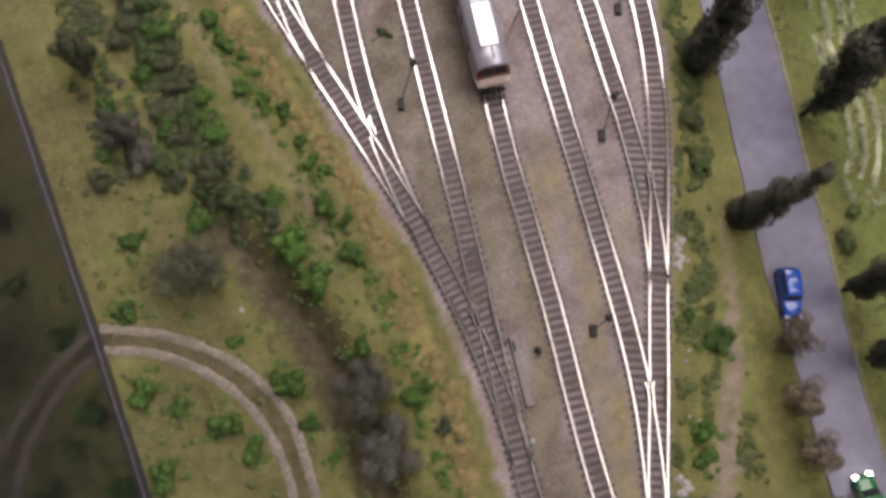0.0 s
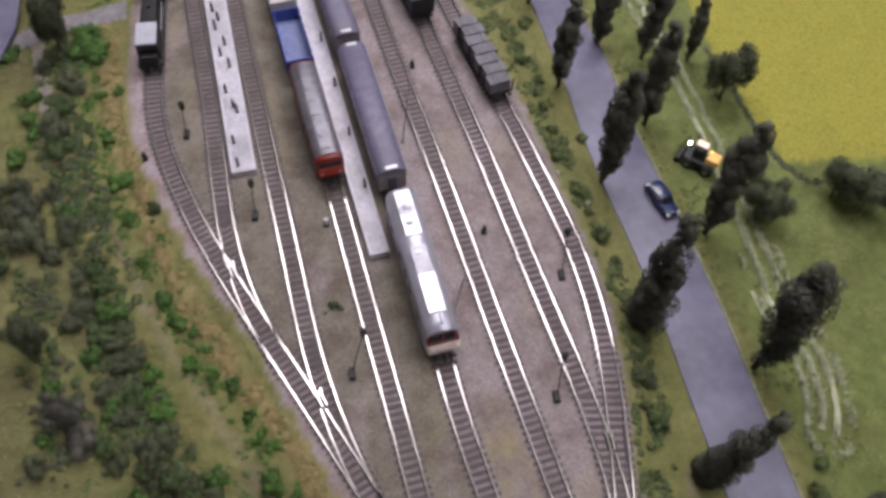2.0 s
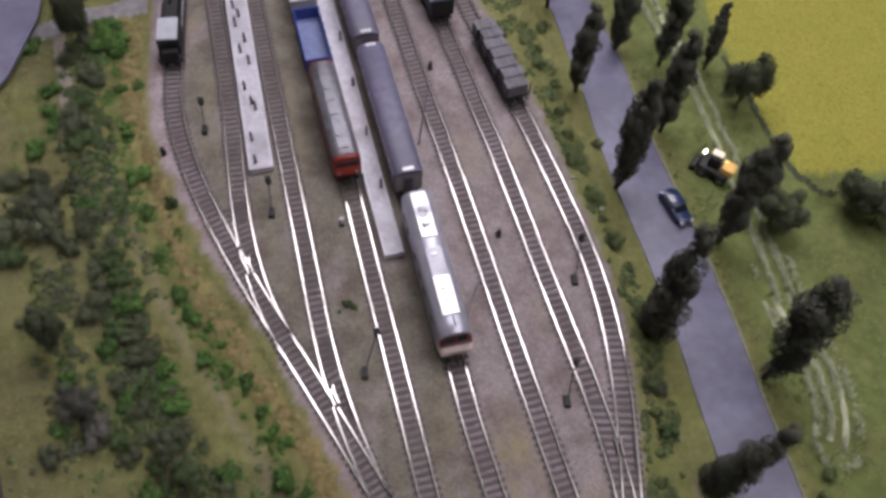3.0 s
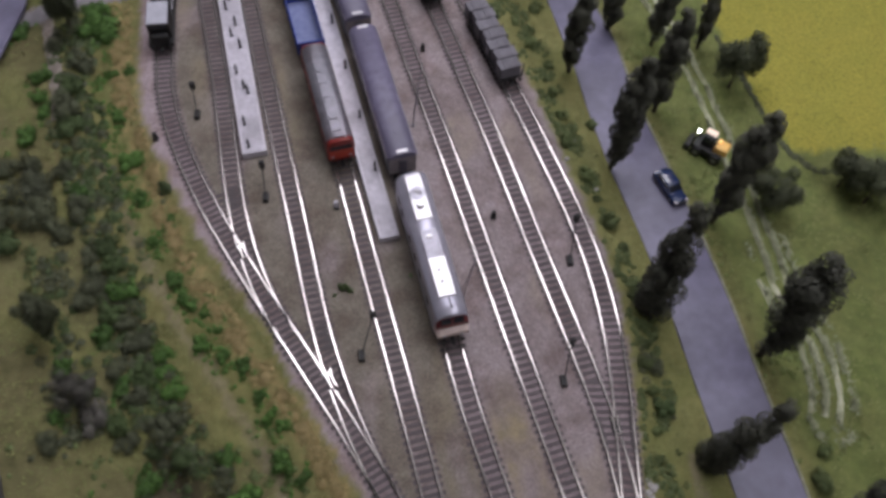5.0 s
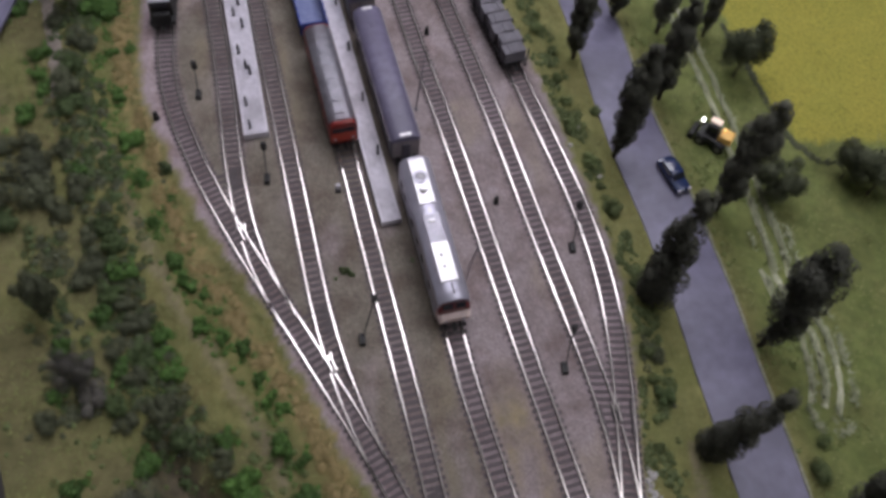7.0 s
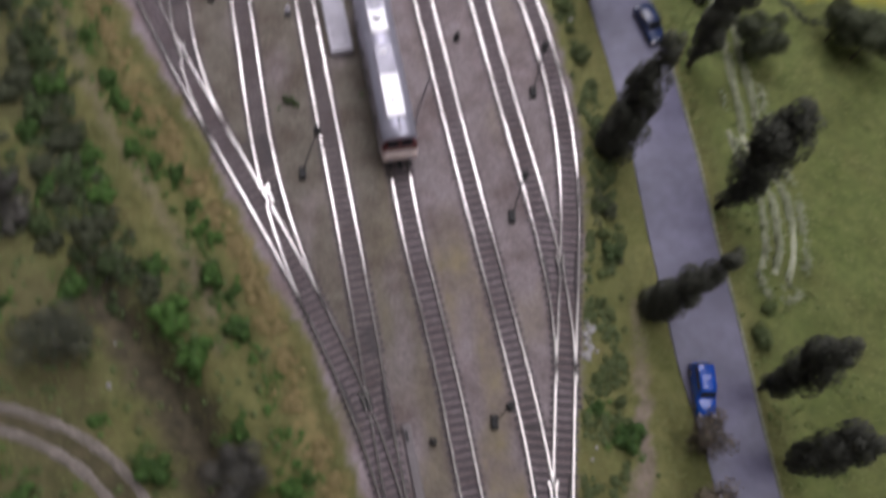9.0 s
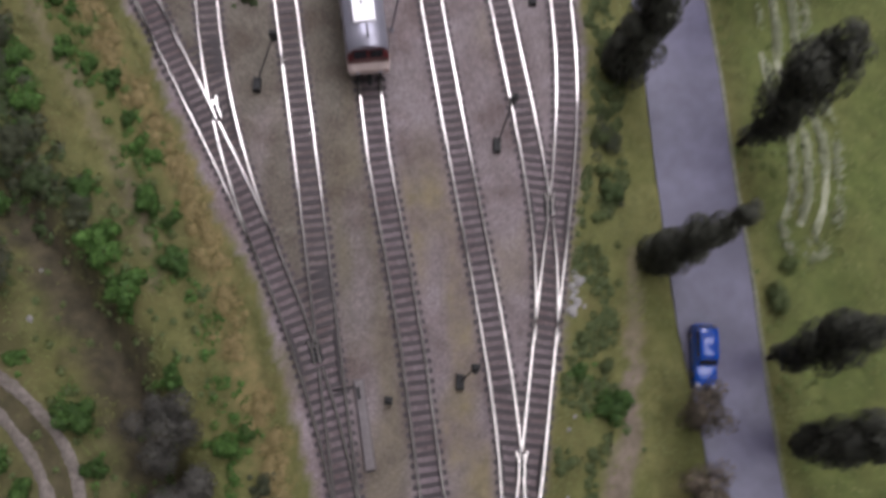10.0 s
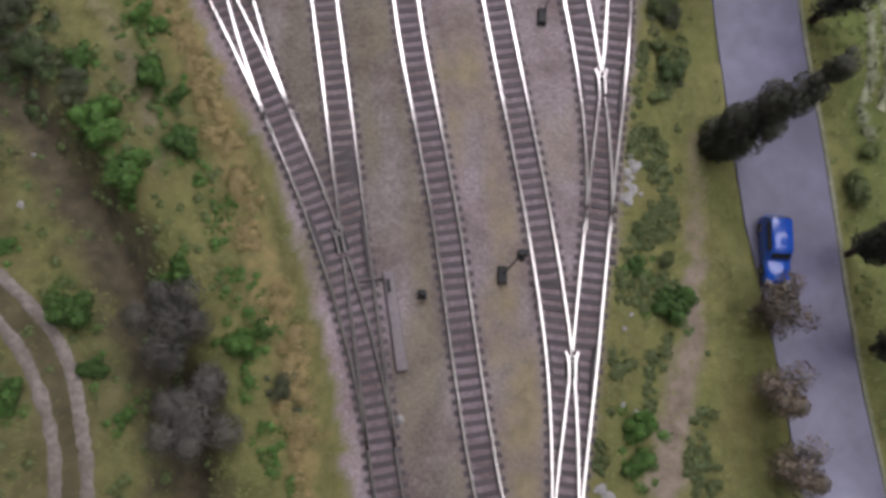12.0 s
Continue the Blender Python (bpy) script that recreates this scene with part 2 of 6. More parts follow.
def line_x(points, y):
    """The x of a line that runs up the plan, at y."""
    ys, xs = [p[1] for p in points], [p[0] for p in points]
    if y <= ys[0]:
        return xs[0] + (y - ys[0]) * (xs[1] - xs[0]) / (ys[1] - ys[0])
    if y >= ys[-1]:
        return xs[-1] + (y - ys[-1]) * (xs[-1] - xs[-2]) / (ys[-1] - ys[-2])
    return float(np.interp(y, ys, xs))


# ---- the plan ----
GAUGE, RAIL_Z, SLEEPER_STEP = 0.0173, 0.0018, 0.0075
LADDER = [(0.046, -0.5), (0.02, -0.36), (-0.0033, -0.24), (-0.0225, -0.15), (-0.0378, -0.08), (-0.0465, -0.04), (-0.058, 0.0), (-0.0718, 0.04), (-0.0878, 0.08),
          (-0.1059, 0.12), (-0.1257, 0.16), (-0.147, 0.2), (-0.1692, 0.24), (-0.192, 0.28), (-0.215, 0.32), (-0.2379, 0.36), (-0.2601, 0.4),
          (-0.2813, 0.44), (-0.301, 0.48), (-0.3189, 0.52), (-0.3344, 0.56), (-0.3467, 0.6), (-0.3545, 0.64), (-0.359, 0.69), (-0.363, 0.76), (-0.368, 0.9), (-0.374, 1.15)]
TRACK_B = [(-0.208, 0.306), (-0.2155, 0.32), (-0.2348, 0.36), (-0.2492, 0.4), (-0.2598, 0.44), (-0.2677, 0.48), (-0.2739, 0.52), (-0.2793, 0.56), (-0.2846, 0.6),
           (-0.2904, 0.64), (-0.297, 0.68), (-0.311, 0.76), (-0.336, 0.9), (-0.38, 1.15)]
TRACK_C = [(-0.1185, 0.145), (-0.1256, 0.16), (-0.1422, 0.2), (-0.1565, 0.24), (-0.1683, 0.28), (-0.1777, 0.32), (-0.1854, 0.36), (-0.1925, 0.4), (-0.1997, 0.44),
           (-0.2145, 0.52), (-0.2293, 0.6), (-0.259, 0.76), (-0.285, 0.9), (-0.331, 1.15)]
TRACK_D = [(-0.0412, -0.064), (-0.0453, -0.04), (-0.053, 0.0), (-0.0606, 0.04), (-0.0679, 0.08), (-0.0751, 0.12), (-0.0824, 0.16), (-0.0898, 0.2), (-0.0974, 0.24),
           (-0.113, 0.32), (-0.1285, 0.4), (-0.1436, 0.48), (-0.1635, 0.58), (-0.1995, 0.76), (-0.2275, 0.9), (-0.277, 1.15)]
TRACK_E = [(0.117, -0.5), (0.083, -0.34), (0.0525, -0.2), (0.0257, -0.08), (0.0174, -0.04), (0.0099, 0.0), (0.0029, 0.04), (-0.0044, 0.08), (-0.0129, 0.12), (-0.0218, 0.16),
           (-0.031, 0.2), (-0.039, 0.24), (-0.0525, 0.32), (-0.0665, 0.4), (-0.082, 0.48), (-0.117, 0.66), (-0.138, 0.76), (-0.167, 0.9), (-0.219, 1.15)]
TRACK_F = [(0.0765, -0.13), (0.0772, -0.09), (0.0756, -0.04), (0.0723, 0.0), (0.0667, 0.04), (0.0597, 0.08), (0.0518, 0.12), (0.0433, 0.16), (0.0347, 0.2), (0.0262, 0.24),
           (0.0096, 0.32), (-0.0064, 0.4), (-0.0224, 0.48), (-0.0394, 0.56), (-0.0575, 0.64), (-0.0745, 0.72), (-0.112, 0.9), (-0.164, 1.15)]
TRACK_G = [(0.0988, 0.086), (0.0995, 0.12), (0.0974, 0.16), (0.0925, 0.2), (0.0857, 0.24), (0.0777, 0.28), (0.0691, 0.32), (0.052, 0.4), (0.0358, 0.48), (0.0187, 0.56),
           (-0.0005, 0.64), (-0.0195, 0.72), (-0.062, 0.9), (-0.121, 1.15)]
TRACK_H = [(0.0335, -0.5), (0.049, -0.36), (0.065, -0.22), (0.0755, -0.13), (0.0805, -0.08), (0.085, -0.04), (0.0895, 0.0), (0.0933, 0.04), (0.0972, 0.08), (0.1014, 0.12), (0.1059, 0.16), (0.1101, 0.2),
           (0.1133, 0.24), (0.115, 0.28), (0.1146, 0.32), (0.1117, 0.36), (0.1064, 0.4), (0.0987, 0.44), (0.0893, 0.48), (0.0792, 0.52), (0.069, 0.56), (0.058, 0.6),
           (0.03, 0.7), (-0.026, 0.9), (-0.096, 1.15)]
EDGE = [(-0.24, -0.5), (-0.375, -0.078), (-0.429, 0.076), (-0.531, 0.355), (-0.66, 0.73), (-0.81, 1.15)]
ROAD_LEFT = [(0.3, -0.5), (0.262, -0.2), (0.244, -0.109), (0.233, -0.037), (0.222, 0.037), (0.208, 0.103), (0.2015, 0.16), (0.193, 0.24), (0.185, 0.331), (0.173, 0.415), (0.157, 0.5), (0.147, 0.575),
             (0.14, 0.661), (0.119, 0.808), (0.11, 0.9), (0.09, 1.15)]
ROAD_RIGHT = [(0.365, -0.5), (0.315, -0.2), (0.296, -0.07), (0.286, -0.01), (0.2785, 0.056), (0.2745, 0.106), (0.27, 0.157), (0.261, 0.23), (0.2525, 0.324), (0.236, 0.441), (0.214, 0.563), (0.2045, 0.635),
              (0.2005, 0.692), (0.177, 0.806), (0.165, 0.9), (0.145, 1.15)]
BALLAST_LEFT = [(0.02, -0.5), (-0.06, -0.092), (-0.076, -0.012), (-0.088, 0.023), (-0.106, 0.076), (-0.125, 0.126), (-0.152, 0.162), (-0.198, 0.253), (-0.231, 0.319), (-0.28, 0.397), (-0.303, 0.431),
                (-0.346, 0.521), (-0.378, 0.603), (-0.389, 0.674), (-0.395, 0.8), (-0.4, 1.15)]
BALLAST_RIGHT = [(0.055, -0.5), (0.094, -0.061), (0.098, -0.025), (0.106, 0.032), (0.114, 0.099), (0.121, 0.174), (0.13, 0.263), (0.132, 0.33), (0.124, 0.4), (0.113, 0.459), (0.082, 0.608), (0.05, 0.72), (-0.02, 0.95), (-0.07, 1.15)]
ROAD_Z = -0.012
X0, X1, Y0, Y1 = -0.85, 0.85, -0.5, 1.15


FLOWER_LINE = [(-0.085, -0.11), (-0.093, -0.062), (-0.106, -0.001), (-0.139, 0.074), (-0.173, 0.179), (-0.215, 0.243), (-0.275, 0.338), (-0.326, 0.42), (-0.384, 0.582), (-0.406, 0.66), (-0.42, 0.78)]
DITCH_LINE = [(-0.323, 0.185), (-0.304, 0.155), (-0.266, 0.103), (-0.229, 0.059), (-0.198, -0.006), (-0.179, -0.048), (-0.153, -0.13)]
PATH_LINE = [(-0.44, 0.57), (-0.398, 0.488), (-0.36, 0.413), (-0.322, 0.335), (-0.268, 0.254), (-0.226, 0.185), (-0.2, 0.12)]
FOOT_LINE = [(0.176, 0.16), (0.172, 0.11), (0.172, 0.067), (0.167, 0.032), (0.16, -0.003), (0.153, -0.037), (0.145, -0.081), (0.13, -0.2)]


def ease(u):
    u = min(max(u, 0.0), 1.0)
    return u * u * (3 - 2 * u)


def near_line(points, x, y):
    """How far (x, y) lies from a bent line."""
    best = 9.0
    for (ax, ay), (bx, by) in zip(points, points[1:]):
        dx, dy = bx - ax, by - ay
        u = min(max(((x - ax) * dx + (y - ay) * dy) / (dx * dx + dy * dy), 0), 1)
        best = min(best, math.hypot(x - ax - u * dx, y - ay - u * dy))
    return best


def ground_z(x, y):
    l, r = line_x(BALLAST_LEFT, y), line_x(BALLAST_RIGHT, y)
    bumps = 0.0045 * noise.noise(Vector((x * 22, y * 22, 0.3))) + 0.0018 * noise.noise(Vector((x * 70, y * 70, 4.3)))
    if l <= x <= r:
        return 0.0011 * ease(min(x - l, r - x) / 0.008) + 0.00025 * noise.noise(Vector((x * 90, y * 90, 1.1)))
    if x < l:
        d = l - x
        z = -0.004 * ease(d / 0.02) - 0.006 * ease((d - 0.02) / 0.05)
        z -= 0.027 * math.exp(-(near_line(DITCH_LINE, x, y) / 0.022) ** 2) + 0.008 * ease((d - 0.08) / 0.06)
        return z + bumps * ease(d / 0.03)
    a, b = line_x(ROAD_LEFT, y), line_x(ROAD_RIGHT, y)
    if x < a:
        u = (x - r) / max(a - r, 0.001)
        return ROAD_Z * ease(u * 1.1) + bumps * min(ease(u * 4), ease((a - 0.008 - x) / 0.02)) * 0.8 - 0.0015 * ease(u * 3) * (1 - ease((u - 0.7) / 0.25))
    if x <= b:
        return ROAD_Z - 0.0015
    d = x - b
    return ROAD_Z - 0.0015 + 0.004 * ease((d - 0.003) / 0.03) + bumps * ease((d - 0.006) / 0.03)


FIELD = [(0.372, 0.521), (0.356, 0.587), (0.339, 0.686), (0.325, 0.8), (0.3, 1.15)]


RUT_MID = [(-0.425, 0.066), (-0.372, 0.059), (-0.317, 0.036), (-0.281, 0.007), (-0.259, -0.024), (-0.244, -0.062), (-0.236, -0.1), (-0.23, -0.2)]
ALL_TRACKS = (LADDER, TRACK_B, TRACK_C, TRACK_D, TRACK_E, TRACK_F, TRACK_G, TRACK_H)


def zones(x, y):
    """Shares of ballast, bare earth with painted slope shade, flower foam, yellow field and meadow at a place."""
    jitter = 0.006 * noise.noise(Vector((x * 60, y * 60, 7.0))) + 0.004 * noise.noise(Vector((x * 160, y * 160, 2.0)))
    l, r = line_x(BALLAST_LEFT, y), line_x(BALLAST_RIGHT, y)
    ballast = ease(0.5 + (min(x - l, r - x) + jitter) / 0.008)
    earth = 0.95 * ease(1.25 - (near_line(DITCH_LINE, x, y) + 2 * jitter) / 0.032)
    earth = max(earth, 0.8 * ease(1.3 - (near_line(RUT_MID, x, y) + jitter) / 0.016))
    earth = max(earth, 0.45 * ease(2.2 * noise.noise(Vector((x * 9, y * 9, 11.0))) - 0.25) if x < l else 0.0)
    if x < l:
        # brown tinges past the verge, with the valley's soft shade painted in as earth
        slope = ease((l - x - 0.085) / 0.05) * ease(0.75 + 1.4 * noise.noise(Vector((x * 13, y * 13, 41.0))))
        earth = max(earth, 0.46 * slope)
    flower = ease(1.5 - (near_line(FLOWER_LINE, x, y) + 2 * jitter) / 0.012)
    fx = line_x(FIELD, y)
    field = ease((x - fx + jitter) / 0.01) * ease((y - 0.508 + jitter) / 0.01)
    bed = max(ease(1.5 - (abs(x - line_x(t, y)) + 0.4 * jitter) / 0.0115) for t in ALL_TRACKS if y > t[0][1] - 0.004)
    # dirt between two of the tracks, deepened by the engines' painted shadow
    c, d = line_x(TRACK_C, y), line_x(TRACK_D, y)
    dirt_shade = max(0.0, 0.95 * ease((y - 0.36) / 0.12) * ease((x - c) / 0.01) * ease((d + 0.012 - x) / 0.01))
    # ochre dust between the middle tracks, olive dirt left of them
    e = line_x(TRACK_E, y)
    u = (x - e) / max(line_x(TRACK_F, y) - e, 0.01)
    blotch = noise.noise(Vector((x * 34, y * 14, 21.0)))
    v = (x - line_x(TRACK_D, y)) / max(e - line_x(TRACK_D, y), 0.01)
    ochre = max(ease(1.7 - abs(u - 0.5) * 4), 0.5 * ease(1.5 - abs(v - 0.55) * 4) * ease((y + 0.03) / 0.05)) * ease((0.27 - y) / 0.07) * ease(2.2 * blotch + 0.85)
    ochre = max(ochre, 0.4 * ease(3.0 * noise.noise(Vector((x * 26, y * 10, 31.0))) - 0.5)) * ballast * (1 - bed)
    olive = ease((e - 0.004 - x) / 0.014) * ease((y - 0.03) / 0.1) * ease((x - line_x(LADDER, y)) / 0.012 - 0.4) * ease(1.1 + 1.2 * blotch) * (1 - 0.6 * bed)
    grime = ease((v - 0.12) / 0.14) * ease((0.92 - v) / 0.12) * ease(0.7 + 1.6 * blotch) * ease((0.2 - y) / 0.08)
    grime = max(grime, 0.4 * ease((u - 0.15) / 0.2) * ease((0.85 - u) / 0.2) * ease(0.3 + 2.0 * noise.noise(Vector((x * 30, y * 12, 51.0)))) * ease((0.33 - y) / 0.1))
    # shadow painted as a dark strip outside the ladder's first turnout
    lad = line_x(LADDER, y)
    shadow_strip = 0.9 * ease((lad - x) / 0.006) * ease((x - lad + 0.026) / 0.012) * ease((y - 0.025) / 0.03) * ease((0.085 - y) / 0.02)
    olive = max(olive, 0.8 * grime * ballast * (1 - 0.6 * bed), shadow_strip)
    path = ease(1.6 - (near_line(FOOT_LINE, x, y) + 1.2 * jitter) / (0.006 + 0.006 * ease((0.06 - y) / 0.12))) * (0.9 - 0.5 * ease((y - 0.05) / 0.08))
    path = max(path, 0.38 * ease(1.5 - (near_line(PATH_LINE, x, y) + 1.2 * jitter) / 0.006))
    meadow = ease((x - line_x(ROAD_RIGHT, y)) / 0.03)
    shoulder = ease((lad - 0.011 - x) / 0.006) * (1 - shadow_strip)
    return ballast, earth, flower, field, ochre, bed, path, meadow, max(olive, dirt_shade), shoulder


def build_ground():
    def steps(lo, hi, fine_lo, fine_hi):
        return np.concatenate([np.arange(lo, fine_lo, 0.012), np.arange(fine_lo, fine_hi, 0.005), np.arange(fine_hi, hi + 0.012, 0.012)]).tolist()

    xs, ys = steps(X0, X1, -0.62, 0.46), steps(Y0, Y1, -0.19, 0.86)
    verts, cols, cols2, cols3, faces, index = [], [], [], [], [], {}
    for j, y in enumerate(ys):
        xe = line_x(EDGE, y)
        for i, x in enumerate(xs):
            if i + 1 < len(xs) and xs[i + 1] < xe:
                continue
            x = max(x, xe)
            index[i, j] = len(verts)
            verts.append((x, y, ground_z(x, y)))
            z = zones(x, y)
            cols.append((*z[0:3], z[9]))
            cols2.append((*z[3:6], 1.0))
            cols3.append((*z[6:9], 1.0))
    for j in range(len(ys) - 1):
        for i in range(len(xs) - 1):
            q = [index.get(k) for k in ((i, j), (i + 1, j), (i + 1, j + 1), (i, j + 1))]
            if None not in q:
                faces.append(q)
    me = bpy.data.meshes.new("ground")
    me.from_pydata(verts, [], faces)
    for name, data in (("zone_a", cols), ("zone_b", cols2), ("zone_c", cols3)):
        layer = me.color_attributes.new(name, "FLOAT_COLOR", "POINT")
        layer.data.foreach_set("color", np.array(data, dtype=np.float32).ravel())
    for p in me.polygons:
        p.use_smooth = True
    m, t, b = material("model_ground_cover")
    shares = []
    for name in ("zone_a", "zone_b", "zone_c"):
        z, s = t.nodes.new("ShaderNodeAttribute"), t.nodes.new("ShaderNodeSeparateColor")
        z.attribute_name = name
        t.links.new(z.outputs["Color"], s.inputs[0])
        shares += s.outputs[0:3]
        if name == "zone_a":
            shoulder = z.outputs["Alpha"]
    ballast, bare, foam, field, ochre, bed, path, meadow, olive = shares
    fine, mid, broad, big = noise_node(t, 520, 3.0), noise_node(t, 90, 5.0), noise_node(t, 24, 5.0), noise_node(t, 14, 4.0)
    half = ramp(t, mid.outputs[0], [(0.35, (0, 0, 0)), (0.65, (1, 1, 1))])
    grass = mix(t, half, (0.165, 0.165, 0.055), (0.225, 0.218, 0.08))
    grass = mix(t, meadow, grass, mix(t, half, (0.115, 0.142, 0.04), (0.17, 0.194, 0.058)))
    grass = mix(t, ramp(t, big.outputs[0], [(0.42, (0, 0, 0)), (0.66, (0.6, 0.6, 0.6))]), grass, mix(t, 1.0, grass, (0.8, 0.68, 0.72), "MULTIPLY"))
    grass = mix(t, ramp(t, broad.outputs[0], [(0.44, (0, 0, 0)), (0.62, (0.55, 0.55, 0.55))]), grass, mix(t, 1.0, grass, (0.62, 0.72, 0.55), "MULTIPLY"))
    grass = mix(t, ramp(t, fine.outputs[0], [(0.3, (0.15, 0.15, 0.15)), (0.6, (0, 0, 0))]), grass, (0.06, 0.065, 0.025))
    stones = ramp(t, fine.outputs[0], [(0.3, (0.176, 0.147, 0.152)), (0.5, (0.266, 0.222, 0.228)), (0.7, (0.364, 0.306, 0.314))])
    stones = mix(t, ramp(t, mid.outputs[0], [(0.4, (0, 0, 0)), (0.75, (0.5, 0.5, 0.5))]), stones, (0.2, 0.166, 0.168))
    stones = mix(t, ramp(t, broad.outputs[0], [(0.36, (0.9, 0.9, 0.9)), (0.56, (0, 0, 0))]), stones, mix(t, 1.0, stones, (0.66, 0.6, 0.57), "MULTIPLY"))
    stones = mix(t, ramp(t, big.outputs[0], [(0.5, (0, 0, 0)), (0.68, (0.8, 0.8, 0.8))]), stones, mix(t, 1.0, stones, (1.25, 1.24, 1.27), "MULTIPLY"))
    # olive dirt; the painted shadows beside the tracks share this tint
    stones = mix(t, olive, stones, mix(t, 1.0, stones, (0.68, 0.71, 0.57), "MULTIPLY"))
    stones = mix(t, shoulder, stones, mix(t, 1.0, stones, (1.34, 1.31, 1.36), "MULTIPLY"))
    dust = mix(t, half, (0.2, 0.164, 0.096), (0.3, 0.246, 0.146))
    patchy = mix(t, 1.0, ochre, ramp(t, broad.outputs[0], [(0.4, (0.25, 0.25, 0.25)), (0.58, (1, 1, 1))]), "MULTIPLY")
    stones = mix(t, patchy, stones, mix(t, 0.93, stones, dust))
    stones = mix(t, bed, stones, mix(t, 1.0, stones, (0.84, 0.79, 0.83), "MULTIPLY"))
    earth = ramp(t, mid.outputs[0], [(0.3, (0.042, 0.034, 0.022)), (0.7, (0.11, 0.088, 0.055))])
    yellow = ramp(t, noise_node(t, 260, 4.0).outputs[0], [(0.3, (0.19, 0.18, 0.03)), (0.5, (0.275, 0.25, 0.04)), (0.7, (0.34, 0.305, 0.05))])
    yellow = mix(t, ramp(t, broad.outputs[0], [(0.4, (0.5, 0.5, 0.5)), (0.6, (0, 0, 0))]), yellow, mix(t, 1.0, yellow, (0.86, 0.93, 0.92), "MULTIPLY"))
    flower = ramp(t, mid.outputs[0], [(0.35, (0.17, 0.16, 0.06)), (0.65, (0.3, 0.23, 0.1))])
    worn = ramp(t, mid.outputs[0], [(0.3, (0.17, 0.13, 0.1)), (0.7, (0.3, 0.24, 0.2))])
    # the earth tone also carries the left slope's painted shade
    c = mix(t, bare, grass, earth)
    c = mix(t, path, c, worn)
    c = mix(t, foam, c, flower)
    c = mix(t, field, c, yellow)
    c = mix(t, ballast, c, stones)
    t.links.new(c, b.inputs["Base Color"])
    b.inputs["Roughness"].default_value = 0.92
    bump(t, b, fine.outputs[0], 0.55, 0.0012)
    me.materials.append(m)
    return tagged(new("ground", me), "model landscape of grey ballast, olive grass and bare earth", "ground", "", "structure")


build_ground()


# ---- hall, board, pane ----
def build_hall():
    bm = box((0, 0, FLOOR - 0.05), (9, 9, 0.1))
    tagged(part("floor", bm, M_FLOOR), "dark hall floor beside the model board", "floor", "", "structure")
    bm = box((0, 0, CEILING + 0.05), (9, 9, 0.1))
    tagged(part("ceiling", bm, M_CEILING), "plain white hall ceiling", "ceiling", "", "structure")
    h, mid = CEILING - FLOOR, (CEILING + FLOOR) / 2
    for name, c, s in (("wall_north", (0, 4.45, mid), (9, 0.1, h)), ("wall_south", (0, -4.45, mid), (9, 0.1, h)),
                       ("wall_east", (4.45, 0, mid), (0.1, 8.8, h)), ("wall_west", (-4.45, 0, mid), (0.1, 8.8, h))):
        tagged(part(name, box(c, s), M_WALL), "plain pale hall wall", "wall", "", "structure")


def build_board():
    """The table under the landscape: a slab that follows the slanted edge, with legs."""
    table = thing("layout_table", pose(0, 0, FLOOR), "black wooden table frame under the model landscape", "table")
    bm = bmesh.new()
    ring = [(x + 0.001, y) for x, y in EDGE] + [(X1, Y1), (X1, Y0)]
    low = [bm.verts.new((x, y, -0.16 - FLOOR)) for x, y in ring]
    high = [bm.verts.new((x, y, -0.075 - FLOOR)) for x, y in ring]
    bm.faces.new(low)
    bm.faces.new(high[::-1])
    for k in range(len(ring)):
        n = (k + 1) % len(ring)
        bm.faces.new((low[k], high[k], high[n], low[n]))
    bmesh.ops.recalc_face_normals(bm, faces=bm.faces)
    part("tabletop", bm, M_BOARD, table)
    for x, y in ((-0.1, -0.42), (0.75, -0.42), (-0.6, 1.05), (0.75, 1.05)):
        part("leg", box((x, y, (-0.16 - FLOOR) / 2), (0.06, 0.06, -0.16 - FLOOR), 0.004), M_BOARD, table)


def build_pane():
    """An upright acrylic sheet along the slanted edge."""
    bm = bmesh.new()
    front, back = [], []
    for x, y in EDGE:
        front.append([bm.verts.new((x - 0.002, y, z)) for z in (-0.16, 0.34)])
        back.append([bm.verts.new((x - 0.0055, y, z)) for z in (-0.16, 0.34)])
    for k in range(len(EDGE) - 1):
        bm.faces.new((front[k][0], front[k + 1][0], front[k + 1][1], front[k][1]))
        bm.faces.new((back[k][0], back[k][1], back[k + 1][1], back[k + 1][0]))
        bm.faces.new((front[k][1], front[k + 1][1], back[k + 1][1], back[k][1]))
        bm.faces.new((front[k][0], back[k][0], back[k + 1][0], front[k + 1][0]))
    for k in (0, -1):
        bm.faces.new((front[k][0], front[k][1], back[k][1], back[k][0]))
    bmesh.ops.recalc_face_normals(bm, faces=bm.faces)
    ob = tagged(part("acrylic_screen", bm, M_ACRYLIC), "clear acrylic screen standing along the board's edge", "screen")
    ob.visible_shadow = False


def build_lamps():
    for x, y, length, width, turn, power in FITTINGS:
        lamp = thing("ceiling_lamp", pose(x, y, CEILING, 0, 0, turn), "white fluorescent fitting with a lit diffuser under the ceiling", "ceiling lamp", "hall lamps")
        part("housing", box((0, 0, -0.025), (length + 0.06, width + 0.04, 0.05), 0.006), M_CEILING, lamp)
        part("diffuser", box((0, 0, -0.058), (length, width, 0.014), 0.004), M_TUBE, lamp, "glowing white diffuser")
        data = bpy.data.lights.new("tube_light", "AREA")
        data.shape, data.size, data.size_y, data.energy, data.color = "RECTANGLE", length, width, power, LAMP_COLOUR
        light = new("tube_light", data)
        light.matrix_basis = pose(x, y, CEILING - 0.07, 0, 0, turn)


